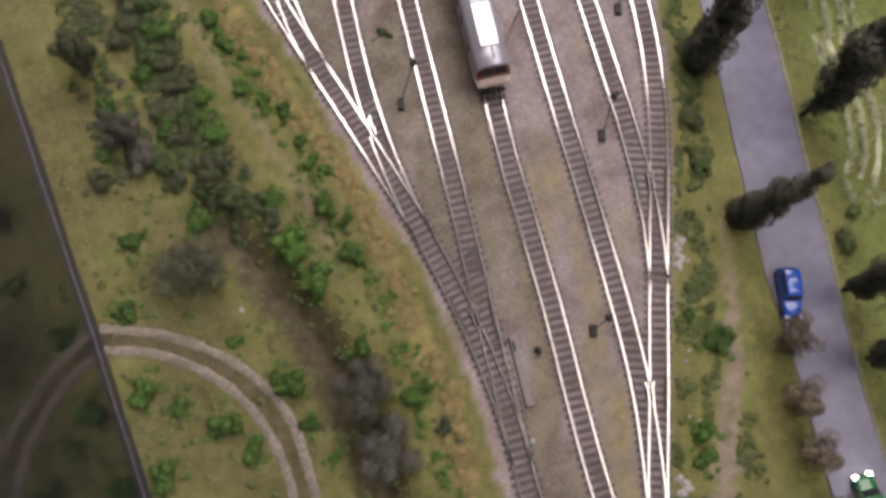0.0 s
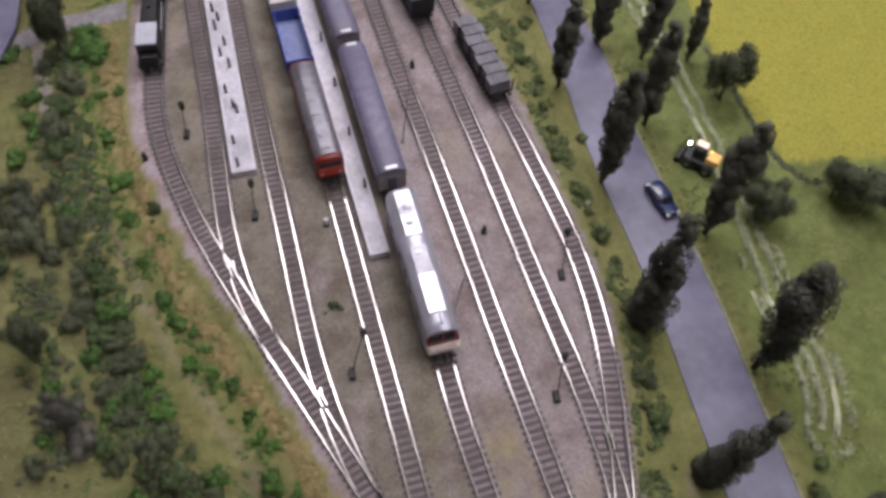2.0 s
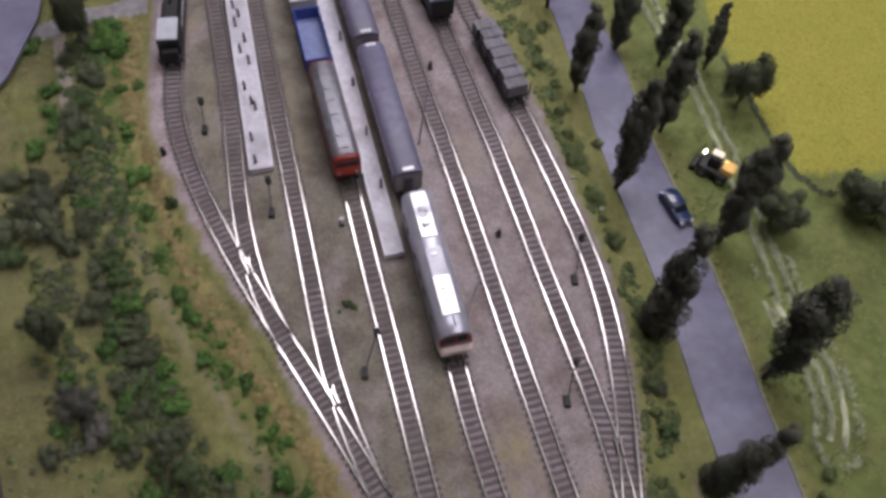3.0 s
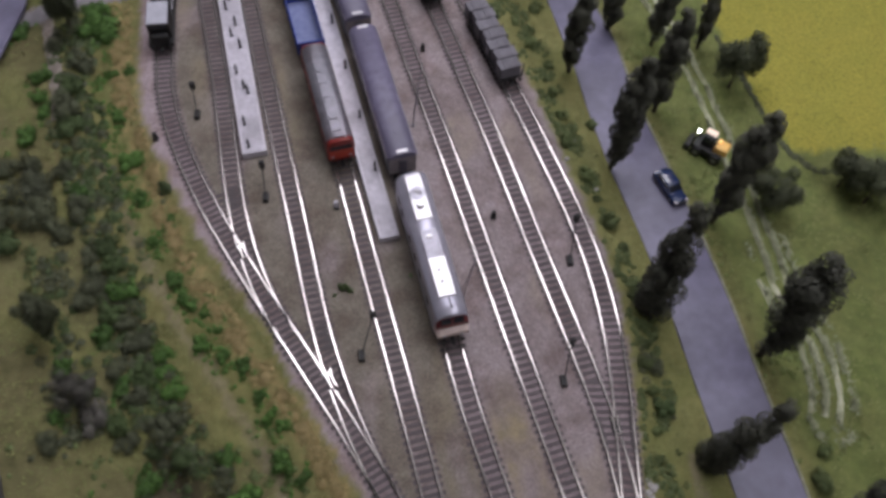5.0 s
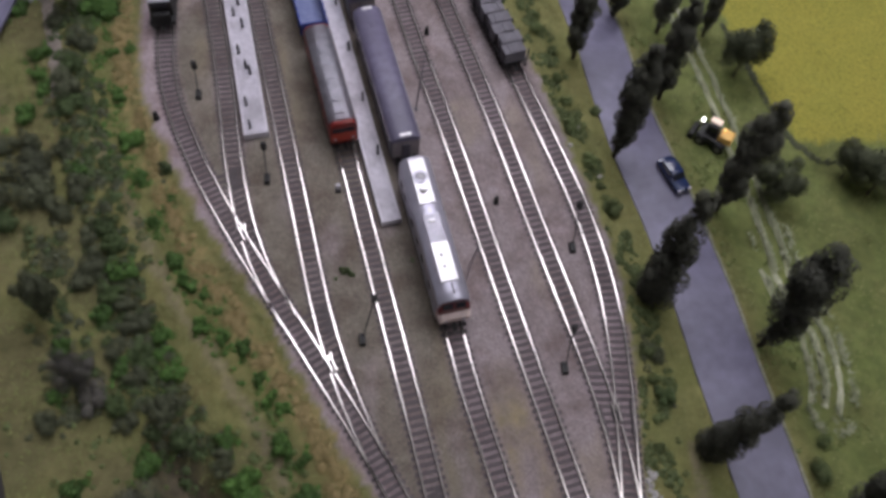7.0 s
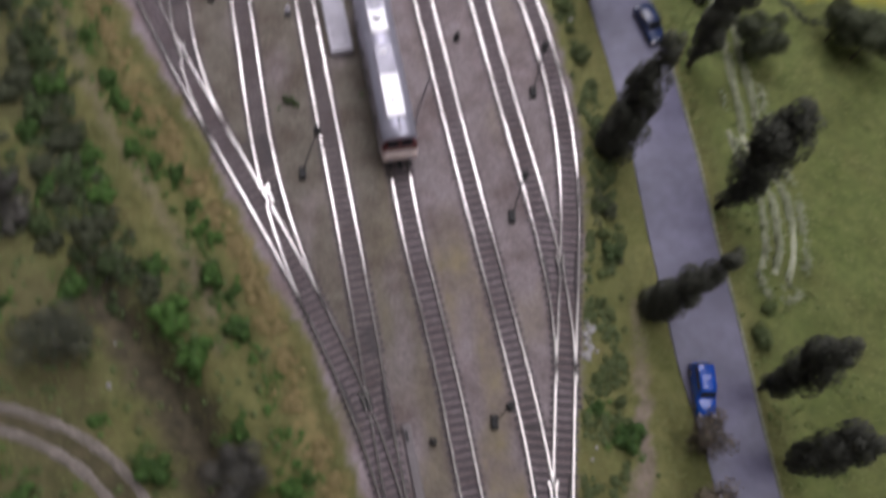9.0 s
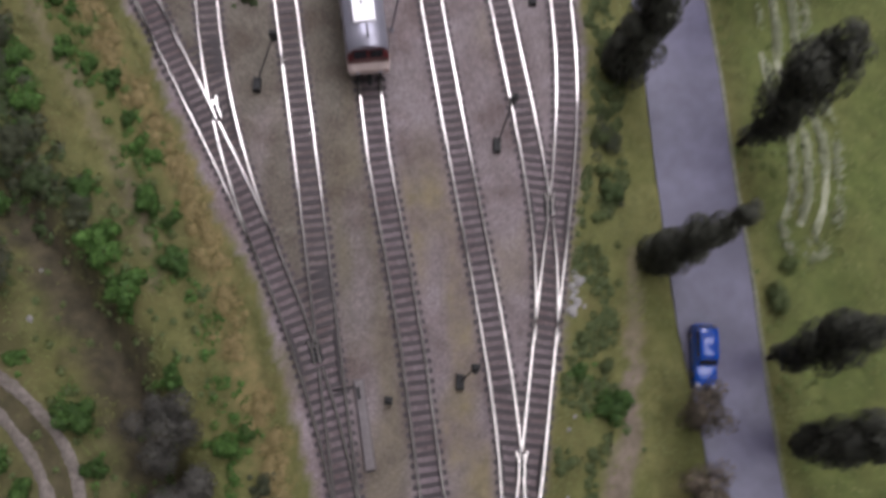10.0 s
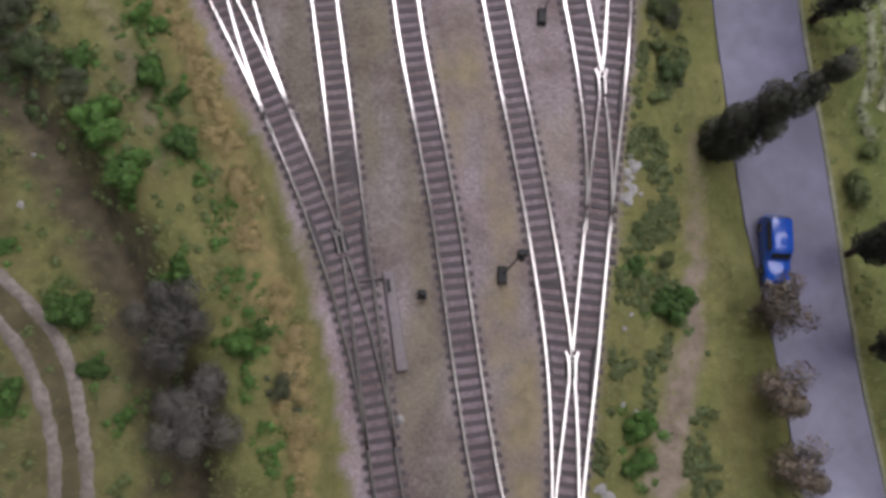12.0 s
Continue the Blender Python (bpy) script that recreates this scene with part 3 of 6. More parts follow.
def build_edge_trim():
    bm = bmesh.new()
    rings = [[bm.verts.new((x + dx, y, z)) for dx, z in ((-0.0015, -0.07), (-0.0015, 0.0004), (0.0004, 0.0004), (0.0004, -0.07))] for x, y in EDGE]
    for a, c in zip(rings, rings[1:]):
        for k in range(4):
            bm.faces.new((a[k], c[k], c[(k + 1) % 4], a[(k + 1) % 4]))
    bmesh.ops.recalc_face_normals(bm, faces=bm.faces)
    tagged(part("trim_edge", bm, M_COACHSIDE), "dark grey edge strip of the model board", "edge trim", "", "structure")


build_edge_trim()
build_hall()
build_board()
build_pane()
build_lamps()


# ---- roads ----
def build_road(name, left, right, z, mat, label):
    """A raised strip between two lines."""
    bm = bmesh.new()
    rows, n = [], 5
    ys = np.arange(left[0][1], left[-1][1] + 0.001, 0.01)
    for y in ys:
        a, b = line_x(left, y), line_x(right, y)
        row = [bm.verts.new((a, y, z - 0.004))]
        for k in range(n + 1):
            u = k / n
            row.append(bm.verts.new((a + (b - a) * u, y, z + 0.0006 * math.sin(math.pi * u))))
        row.append(bm.verts.new((b, y, z - 0.004)))
        rows.append(row)
    for a, b in zip(rows, rows[1:]):
        for k in range(len(a) - 1):
            bm.faces.new((a[k], a[k + 1], b[k + 1], b[k]))
    return tagged(part(name, bm, mat), label, "road", "", "structure")


build_road("road", ROAD_LEFT, ROAD_RIGHT, ROAD_Z + 0.001, M_ROAD, "smooth lilac-grey model road without markings")


def build_kerb():
    """A low pale strip along the road's far side."""
    bm, rows = bmesh.new(), []
    for y in np.arange(-0.3, 0.86, 0.008):
        x = line_x(ROAD_RIGHT, y)
        w = 0.0022 + 0.0008 * noise.noise(Vector((0, y * 60, 5)))
        rows.append([bm.verts.new((x + dx, y, ROAD_Z + z)) for dx, z in ((-0.0004, -0.003), (-0.0004, 0.0022), (w, 0.0026), (w + 0.001, -0.003))])
    for a, c in zip(rows, rows[1:]):
        for k in range(3):
            bm.faces.new((a[k], a[k + 1], c[k + 1], c[k]))
    tagged(part("trim_kerb", bm, M_KERB), "thin pale olive kerb along the road", "kerb", "", "structure")


build_kerb()


def build_rut(name, points, width, mat, label, lift=0.0012):
    line = curve_through(points, 0.003)
    bm, rows = bmesh.new(), []
    for k, p in enumerate(line):
        d = (line[min(k + 1, len(line) - 1)] - line[max(k - 1, 0)]).normalized()
        side = Vector((d.y, -d.x, 0))
        w = width * (1 + 0.3 * noise.noise(p * 90) + 0.3 * noise.noise(p * 260))
        row = []
        for u in (-1.0, -0.6, 0.0, 0.6, 1.0):
            q = p + side * (u * w / 2)
            row.append(bm.verts.new((q.x, q.y, ground_z(q.x, q.y) + (lift if abs(u) < 0.9 else -0.001) + 0.0005 * noise.noise(q * 300))))
        rows.append(row)
    for a, b in zip(rows, rows[1:]):
        for k in range(4):
            bm.faces.new((a[k], a[k + 1], b[k + 1], b[k]))
    return smooth(tagged(part(name, bm, mat), label, "dirt track", "", "structure"), 60)


RUT_A = [(-0.427, 0.076), (-0.37, 0.068), (-0.312, 0.045), (-0.272, 0.014), (-0.248, -0.02), (-0.234, -0.062), (-0.226, -0.1), (-0.22, -0.2), (-0.2, -0.32)]
RUT_B = [(-0.424, 0.055), (-0.374, 0.05), (-0.322, 0.027), (-0.29, 0.0), (-0.27, -0.028), (-0.254, -0.062), (-0.246, -0.1), (-0.24, -0.2), (-0.22, -0.32)]
build_rut("trim_rut", RUT_A, 0.0108, M_RUT, "pale earth wheel rut curving through grass")
build_rut("trim_rut", RUT_B, 0.0108, M_RUT, "pale earth wheel rut curving through grass")
FARM = [(0.243, 0.86), (0.257, 0.782), (0.283, 0.679), (0.302, 0.516), (0.309, 0.422), (0.315, 0.323), (0.331, 0.27), (0.33, 0.215), (0.318, 0.185)]


# ---- tracks ----
RAIL_PROFILE = [(-0.0012, 0.0), (0.0012, 0.0), (0.0012, 0.0003), (0.0004, 0.0006), (0.0004, 0.0017), (0.0009, 0.0019), (0.0009, 0.0025), (0.00074, 0.0027),
                (-0.00074, 0.0027), (-0.0009, 0.0025), (-0.0009, 0.0019), (-0.0004, 0.0017), (-0.0004, 0.0006), (-0.0012, 0.0003)]
RAIL_HEAD = (6, 7, 8)


def add_rail(bm, path, z=RAIL_Z, profile=RAIL_PROFILE):
    rings = []
    for k, p in enumerate(path):
        d = (path[min(k + 1, len(path) - 1)] - path[max(k - 1, 0)]).normalized()
        side = Vector((d.y, -d.x, 0))
        rings.append([bm.verts.new((p.x + side.x * u, p.y + side.y * u, z + h)) for u, h in profile])
    n = len(profile)
    for a, b in zip(rings, rings[1:]):
        for k in range(n):
            bm.faces.new((a[k], a[(k + 1) % n], b[(k + 1) % n], b[k])).material_index = 0 if k in RAIL_HEAD else 1
    if rings:
        bm.faces.new(rings[0])
        bm.faces.new(rings[-1][::-1])


def offset_line(line, d):
    out = []
    for k, p in enumerate(line):
        t = (line[min(k + 1, len(line) - 1)] - line[max(k - 1, 0)]).normalized()
        out.append(p + Vector((t.y, -t.x, 0)) * d)
    return out


def sleeper_mesh():
    bm = bmesh.new()
    add_box(bm, (0, 0, 0.0009), (1.0, 0.0041, 0.0018), 0.0, (0.985, 0.84))
    me = bpy.data.meshes.new("sleeper")
    bm.to_mesh(me)
    bm.free()
    me.materials.append(M_SLEEPER)
    return me


SLEEPER = sleeper_mesh()
SLEEPER_LENGTH = 0.0265


def build_track(points, label, owner=None, gaps=((), ()), branch=None):
    """Rails and sleepers along a line. owner: the track whose sleepers carry this one's start; branch: lines carried along by longer sleepers;
    gaps: stretches of y left out of the left and right rail."""
    track = thing("railway_track", pose(0, 0, 0), label, "railway track", "yard tracks")
    line = curve_through(points, 0.006)
    for s, missing in zip((-1, 1), gaps):
        path = offset_line(line, s * GAUGE / 2)
        run, runs = [], []
        for p in path:
            if any(a < p.y < b for a, b in missing):
                runs.append(run)
                run = []
            else:
                run.append(p)
        for run in [*runs, run]:
            if len(run) > 1:
                bm = bmesh.new()
                add_rail(bm, run)
                smooth(part("rail", bm, (M_RAILHEAD, M_RAILSIDE), track), 25)
    ties = curve_through(points, SLEEPER_STEP)
    for k, p in enumerate(ties):
        if not -0.32 < p.y < 1.08:
            continue
        d = (ties[min(k + 1, len(ties) - 1)] - ties[max(k - 1, 0)]).normalized()
        side = Vector((d.y, -d.x, 0))
        if owner and abs(line_x(owner, p.y) - p.x) < 0.0275:
            continue
        lo, hi = -SLEEPER_LENGTH / 2, SLEEPER_LENGTH / 2
        for other in branch or ():
            if other[0][1] - 0.02 < p.y:
                e = (line_x(other, p.y) - p.x) * d.y
                if abs(e) < 0.0285:
                    lo, hi = min(lo, e - SLEEPER_LENGTH / 2), max(hi, e + SLEEPER_LENGTH / 2)
        ob = new("sleeper", SLEEPER)
        ob.parent = track
        q = p + side * ((lo + hi) / 2)
        ob.matrix_basis = pose(q.x, q.y, 0, 0, 0, math.degrees(math.atan2(d.y, d.x)) - 90 + random.uniform(-1.2, 1.2)) @ Matrix.Diagonal((hi - lo + random.uniform(-0.0006, 0.0006), 1, 1, 1))
    return track


FROG = {"a": 0.4115, "b": 0.263, "d": 0.0735, "g": 0.199, "f": -0.003}


def gap(y, before=0.011, after=-0.002):
    return (y - before, y + after)


build_track(LADDER, "grey steel rails on dark sleepers, the yard's ladder track", None,
            ((), (gap(FROG["a"]), gap(FROG["b"]), gap(FROG["d"]))), (TRACK_B, TRACK_C, TRACK_D))
build_track(TRACK_B, "shiny rails on dark sleepers beside the white platform", LADDER, ((gap(FROG["a"]),), ()))
build_track(TRACK_C, "shiny rails on dark sleepers with an empty siding", LADDER, ((gap(FROG["b"]),), ()))
build_track(TRACK_D, "shiny rails on dark sleepers under the red engine", LADDER, ((gap(FROG["d"]),), ()))
build_track(TRACK_E, "rails on dark sleepers under the silver engine and coaches")
build_track(TRACK_F, "shiny rails on dark sleepers, an empty yard track", TRACK_H, ((), (gap(FROG["f"]),)))
build_track(TRACK_G, "shiny rails on dark sleepers, an empty yard track", TRACK_H, ((), (gap(FROG["g"]),)))
build_track(TRACK_H, "outer curved rails on dark sleepers along the grass bank", None, ((gap(FROG["g"]), gap(FROG["f"])), ()), (TRACK_F, TRACK_G))


# ---- turnout details ----
def heading(track, y):
    d = Vector((line_x(track, y + 0.01) - line_x(track, y - 0.01), 0.02, 0)).normalized()
    return math.degrees(math.atan2(d.y, d.x)) - 90


def on_track(track, y, front_down=True):
    """The pose of a vehicle whose middle stands at y, its own +y towards the front."""
    return pose(line_x(track, y), y, RAIL_Z + 0.0027, 0, 0, heading(track, y) + (180 if front_down else 0))


def build_frog(x, y, turn):
    """The crossing's black plate, and a bright nose of two rails that meet."""
    frog = thing("turnout_frog", pose(x, y, 0, 0, 0, turn), "black plastic crossing plate with a bright steel nose between rails", "turnout frog", "frogs")
    part("plate", box((0, -0.004, 0.0019), (0.0088, 0.015, 0.002), 0.0003), M_DARK, frog)
    bm = bmesh.new()
    add_rail(bm, [Vector((0.0009, 0.0035, 0)), Vector((0.0004, -0.001, 0))], 0.0018)
    add_rail(bm, [Vector((-0.0009, 0.0035, 0)), Vector((-0.0004, -0.001, 0))], 0.0018)
    part("nose", bm, (M_RAILHEAD, M_RAILSIDE), frog, "bright steel nose")
    for s in (-1, 1):
        bm = bmesh.new()
        add_rail(bm, [Vector((s * 0.0022, -0.013, 0)), Vector((s * 0.0021, -0.002, 0)), Vector((s * 0.004, 0.006, 0))], 0.0018)
        part("wing_rail", bm, (M_RAILHEAD, M_RAILSIDE), frog)


for x, y, turn in ((-0.2575, 0.4115, 20), (-0.1695, 0.263, 24), (-0.077, 0.0735, 16), (0.1012, 0.199, 3), (0.081, -0.003, 1)):
    build_frog(x, y, turn)


def build_guard(track, side, y0, y1):
    line = [p for p in offset_line(curve_through(track, 0.006), side * (GAUGE / 2 - 0.0022)) if y0 < p.y < y1]
    bm = bmesh.new()
    add_rail(bm, line)
    tagged(part("guard_rail", bm, M_SLEEPER), "short dark guard rail inside the running rail", "guard rail", "guard rails")


for track, side, y in ((LADDER, -1, 0.405), (LADDER, -1, 0.257), (LADDER, -1, 0.068), (TRACK_B, 1, 0.405), (TRACK_C, 1, 0.257), (TRACK_D, 1, 0.068), (TRACK_G, -1, 0.19), (TRACK_H, 1, 0.19),
                       (TRACK_F, -1, -0.008), (TRACK_H, 1, -0.008)):
    build_guard(track, side, y - 0.02, y + 0.02)


def build_point_motor(x, y, turn, length):
    motor = thing("point_motor", pose(x, y, 0, 0, 0, turn), "long pinkish-grey plastic point motor housing beside a turnout", "point motor")
    part("housing", box((0, 0, 0.0027), (0.0088, length, 0.0054), 0.0012, (0.82, 0.97)), M_HOUSING, motor)
    part("lever", box((-0.001, length * 0.34, 0.0062), (0.0022, 0.009, 0.0016), 0.0003), M_DARK, motor, "small black lever")
    part("tie_bar", box((-0.011, length * 0.42, 0.0018), (0.018, 0.0016, 0.0012)), M_DARK, motor)


build_point_motor(-0.0365, 0.018, 11, 0.068)


# ---- signals ----
def build_signal(bx, by, hx, hy, hz):
    """A relay box, a thin post that leans out over the rails, and a hooded head."""
    sig = thing("yard_signal", pose(bx, by, 0), "small black yard signal on a thin post with a relay box", "signal", "yard signals")
    part("relay_box", box((0, 0, 0.0032), (0.0065, 0.0125, 0.0064), 0.0006, (0.9, 0.9)), M_DARK, sig)
    d = Vector((hx - bx, hy - by, 0))
    bm = bmesh.new()
    bend = Vector((d.x * 0.75, d.y * 0.75, hz * 0.8))
    add_rod(bm, (0, 0, 0.005), bend, 0.0006)
    add_rod(bm, bend, (d.x, d.y, hz), 0.0006)
    part("post", bm, M_DARK, sig)
    bm = bmesh.new()
    add_box(bm, (d.x, d.y, hz), (0.0062, 0.0045, 0.0105), 0.001)
    add_rod(bm, (d.x, d.y - 0.002, hz + 0.002), (d.x, d.y - 0.0045, hz + 0.002), 0.0016)
    add_rod(bm, (d.x, d.y - 0.002, hz - 0.0025), (d.x, d.y - 0.0045, hz - 0.0025), 0.0016)
    part("signal_head", bm, M_DARK, sig)


for row in ((-0.137, 0.282, -0.124, 0.315, 0.026), (0.058, 0.2425, 0.068, 0.275, 0.025), (0.086, 0.376, 0.097, 0.418, 0.0215), (0.0335, 0.052, 0.0416, 0.0603, 0.035),
            (-0.234, 0.474, -0.236, 0.503, 0.024), (-0.314, 0.592, -0.317, 0.618, 0.024)):
    build_signal(*row)


def build_mast(x, y, lean, height):
    """A thin grey post on a small foot, with a stay beside it."""
    mast = thing("slim_mast", pose(x, y, 0), "thin grey mast with a stay standing in ballast", "mast", "slim masts")
    part("foot", box((0, 0, 0.0012), (0.0042, 0.0042, 0.0024), 0.0004), M_TIMBER, mast)
    part("post", rod((0, 0, 0.002), (lean, 0.002, height), 0.0006, 0.0004), M_TIMBER, mast)
    part("stay", rod((0.001, 0.012, 0.0008), (lean, 0.002, height * 0.96), 0.00035), M_TIMBER, mast)


build_mast(-0.032, 0.339, 0.008, 0.084)
build_mast(-0.068, 0.566, 0.008, 0.095)


def build_dwarf(x, y, mat, label):
    dwarf = thing("dwarf_signal", pose(x, y, 0), label, "signal", "dwarf signals")
    part("base", box((0, 0, 0.0015), (0.006, 0.006, 0.003), 0.0004), M_DARK, dwarf)
    part("lamp_box", box((0, 0, 0.0075), (0.0045, 0.004, 0.009), 0.0008), mat, dwarf)


for x, y in ((0.011, 0.436), (-0.048, 0.682), (-0.358, 0.561), (-0.0195, 0.0362)):
    build_dwarf(x, y, M_DARK, "tiny black dwarf signal standing in ballast")
build_dwarf(-0.158, 0.458, M_CONCRETE, "tiny white and black dwarf signal standing in ballast")


# ---- platforms and figurines ----
def build_platform(points, width, height, label):
    line = curve_through(points, 0.01)
    rings = []
    for k, p in enumerate(line):
        d = (line[min(k + 1, len(line) - 1)] - line[max(k - 1, 0)]).normalized()
        s = Vector((d.y, -d.x, 0)) * (width / 2)
        rings.append([(p.x - s.x, p.y - s.y, 0), (p.x + s.x, p.y + s.y, 0), (p.x + s.x, p.y + s.y, height), (p.x + s.x * 0.94, p.y + s.y * 0.94, height + 0.0006),
                      (p.x - s.x * 0.94, p.y - s.y * 0.94, height + 0.0006), (p.x - s.x, p.y - s.y, height)])
    deck = thing("platform", pose(0, 0, 0), label, "platform", "platforms")
    part("slab", loft(rings), M_CONCRETE, deck)
    for e in (-1, 1):
        edge = []
        for p in offset_line(line, e * (width / 2 - 0.0014)):
            edge.append(p)
        bm = bmesh.new()
        add_rail(bm, edge, height, [(-0.0013, 0.0), (0.0013, 0.0), (0.0013, 0.0011), (-0.0013, 0.0011)])
        part("coping", bm, (M_CONCRETE, M_COPING), deck, "pale stone coping")
    return deck


PLATFORM_A = [(-0.2465, 0.53), (-0.2905, 0.806), (-0.308, 0.92)]
PLATFORM_B = [(-0.103, 0.4125), (-0.12, 0.5), (-0.158, 0.7), (-0.172, 0.77), (-0.196, 0.9)]
build_platform(PLATFORM_A, 0.027, 0.009, "long pale concrete platform with standing figurines")
build_platform(PLATFORM_B, 0.0215, 0.009, "long pale concrete platform between red and silver trains")


def figurine_mesh(seed):
    """A plain tapered peg with a knob."""
    rnd = random.Random(seed)
    rings = []
    for z, r in ((0, 0.0024), (0.001, 0.0022), (0.007, 0.0016), (0.0115, 0.0022), (0.0145, 0.0018), (0.0155, 0.0008), (0.017, 0.0014), (0.019, 0.0012), (0.0198, 0.0004)):
        rings.append([(r * math.cos(a) * (1.25 if z < 0.015 else 1.0), r * math.sin(a), z * (0.9 + 0.05 * seed)) for a in (2 * math.pi * k / 9 for k in range(9))])
    bm = loft(rings)
    me = bpy.data.meshes.new("figurine")
    bm.to_mesh(me)
    bm.free()
    me.materials.append(M_FIGURE)
    for f in me.polygons:
        f.use_smooth = True
    return me


FIGURES = [figurine_mesh(k) for k in range(3)]
rnd = random.Random(4)
for k in range(18):
    on_a = k < 14
    line = PLATFORM_A if on_a else PLATFORM_B
    y = (0.545 + 0.3 * (k / 13) ** 0.85 + rnd.uniform(-0.012, 0.012)) if on_a else 0.5 + 0.075 * (k - 14)
    x = line_x(line, y) + (rnd.uniform(-0.0065, 0.0065) if on_a else 0.006)
    ob = new("figurine", FIGURES[k % 3])
    ob.matrix_basis = pose(x, y, 0.0096, 0, 0, rnd.uniform(0, 180)) @ Matrix.Scale(0.8, 4)
    tagged(ob, "small dark plastic figurine standing on the platform", "figurine", "platform figurines")


# ---- rolling stock ----
def body_rings(ys, half, base, side, slope, roof):
    """Rings of a vehicle body: ys gives (y, width share, height share)."""
    rings = []
    for y, w, h in ys:
        s, r, t = base + (side - base) * h, base + (slope - base) * h, base + (roof - base) * h
        pts = [(half, base), (half, s), (half * 0.93, s + (r - s) * 0.62), (half * 0.74, r), (half * 0.45, r + (t - r) * 0.7), (half * 0.15, t)]
        rings.append([(x * w, y, z) for x, z in pts] + [(-x * w, y, z) for x, z in reversed(pts)])
    return rings


def add_bogies(root, half_base, z=0.0):
    """Two trucks with frames, and four wheelsets."""
    for s in (-1, 1):
        truck = part("bogie", box((0, s * half_base, 0.0065), (0.026, 0.034, 0.006), 0.001, (0.9, 0.95)), M_DARK, root)
        for e in (-1, 1):
            bm = bmesh.new()
            for side in (-1, 1):
                add_rod(bm, (side * 0.0072, s * half_base + e * 0.0115, 0.0054), (side * 0.0098, s * half_base + e * 0.0115, 0.0054), 0.0054, None, 16)
            add_rod(bm, (-0.009, s * half_base + e * 0.0115, 0.0054), (0.009, s * half_base + e * 0.0115, 0.0054), 0.001)
            part("wheelset", bm, M_DARK, truck)


def add_buffers(root, y):
    for s in (-1, 1):
        for e in (-1, 1):
            bm = bmesh.new()
            add_rod(bm, (e * 0.0095, s * y, 0.0115), (e * 0.0095, s * (y + 0.0042), 0.0115), 0.0009)
            add_rod(bm, (e * 0.0095, s * (y + 0.0042), 0.0115), (e * 0.0095, s * (y + 0.005), 0.0115), 0.0024, None, 12)
            part("buffer", bm, M_DARK, root)
        part("coupling", box((0, s * (y + 0.003), 0.0075), (0.004, 0.009, 0.002), 0.0004), M_DARK, root)


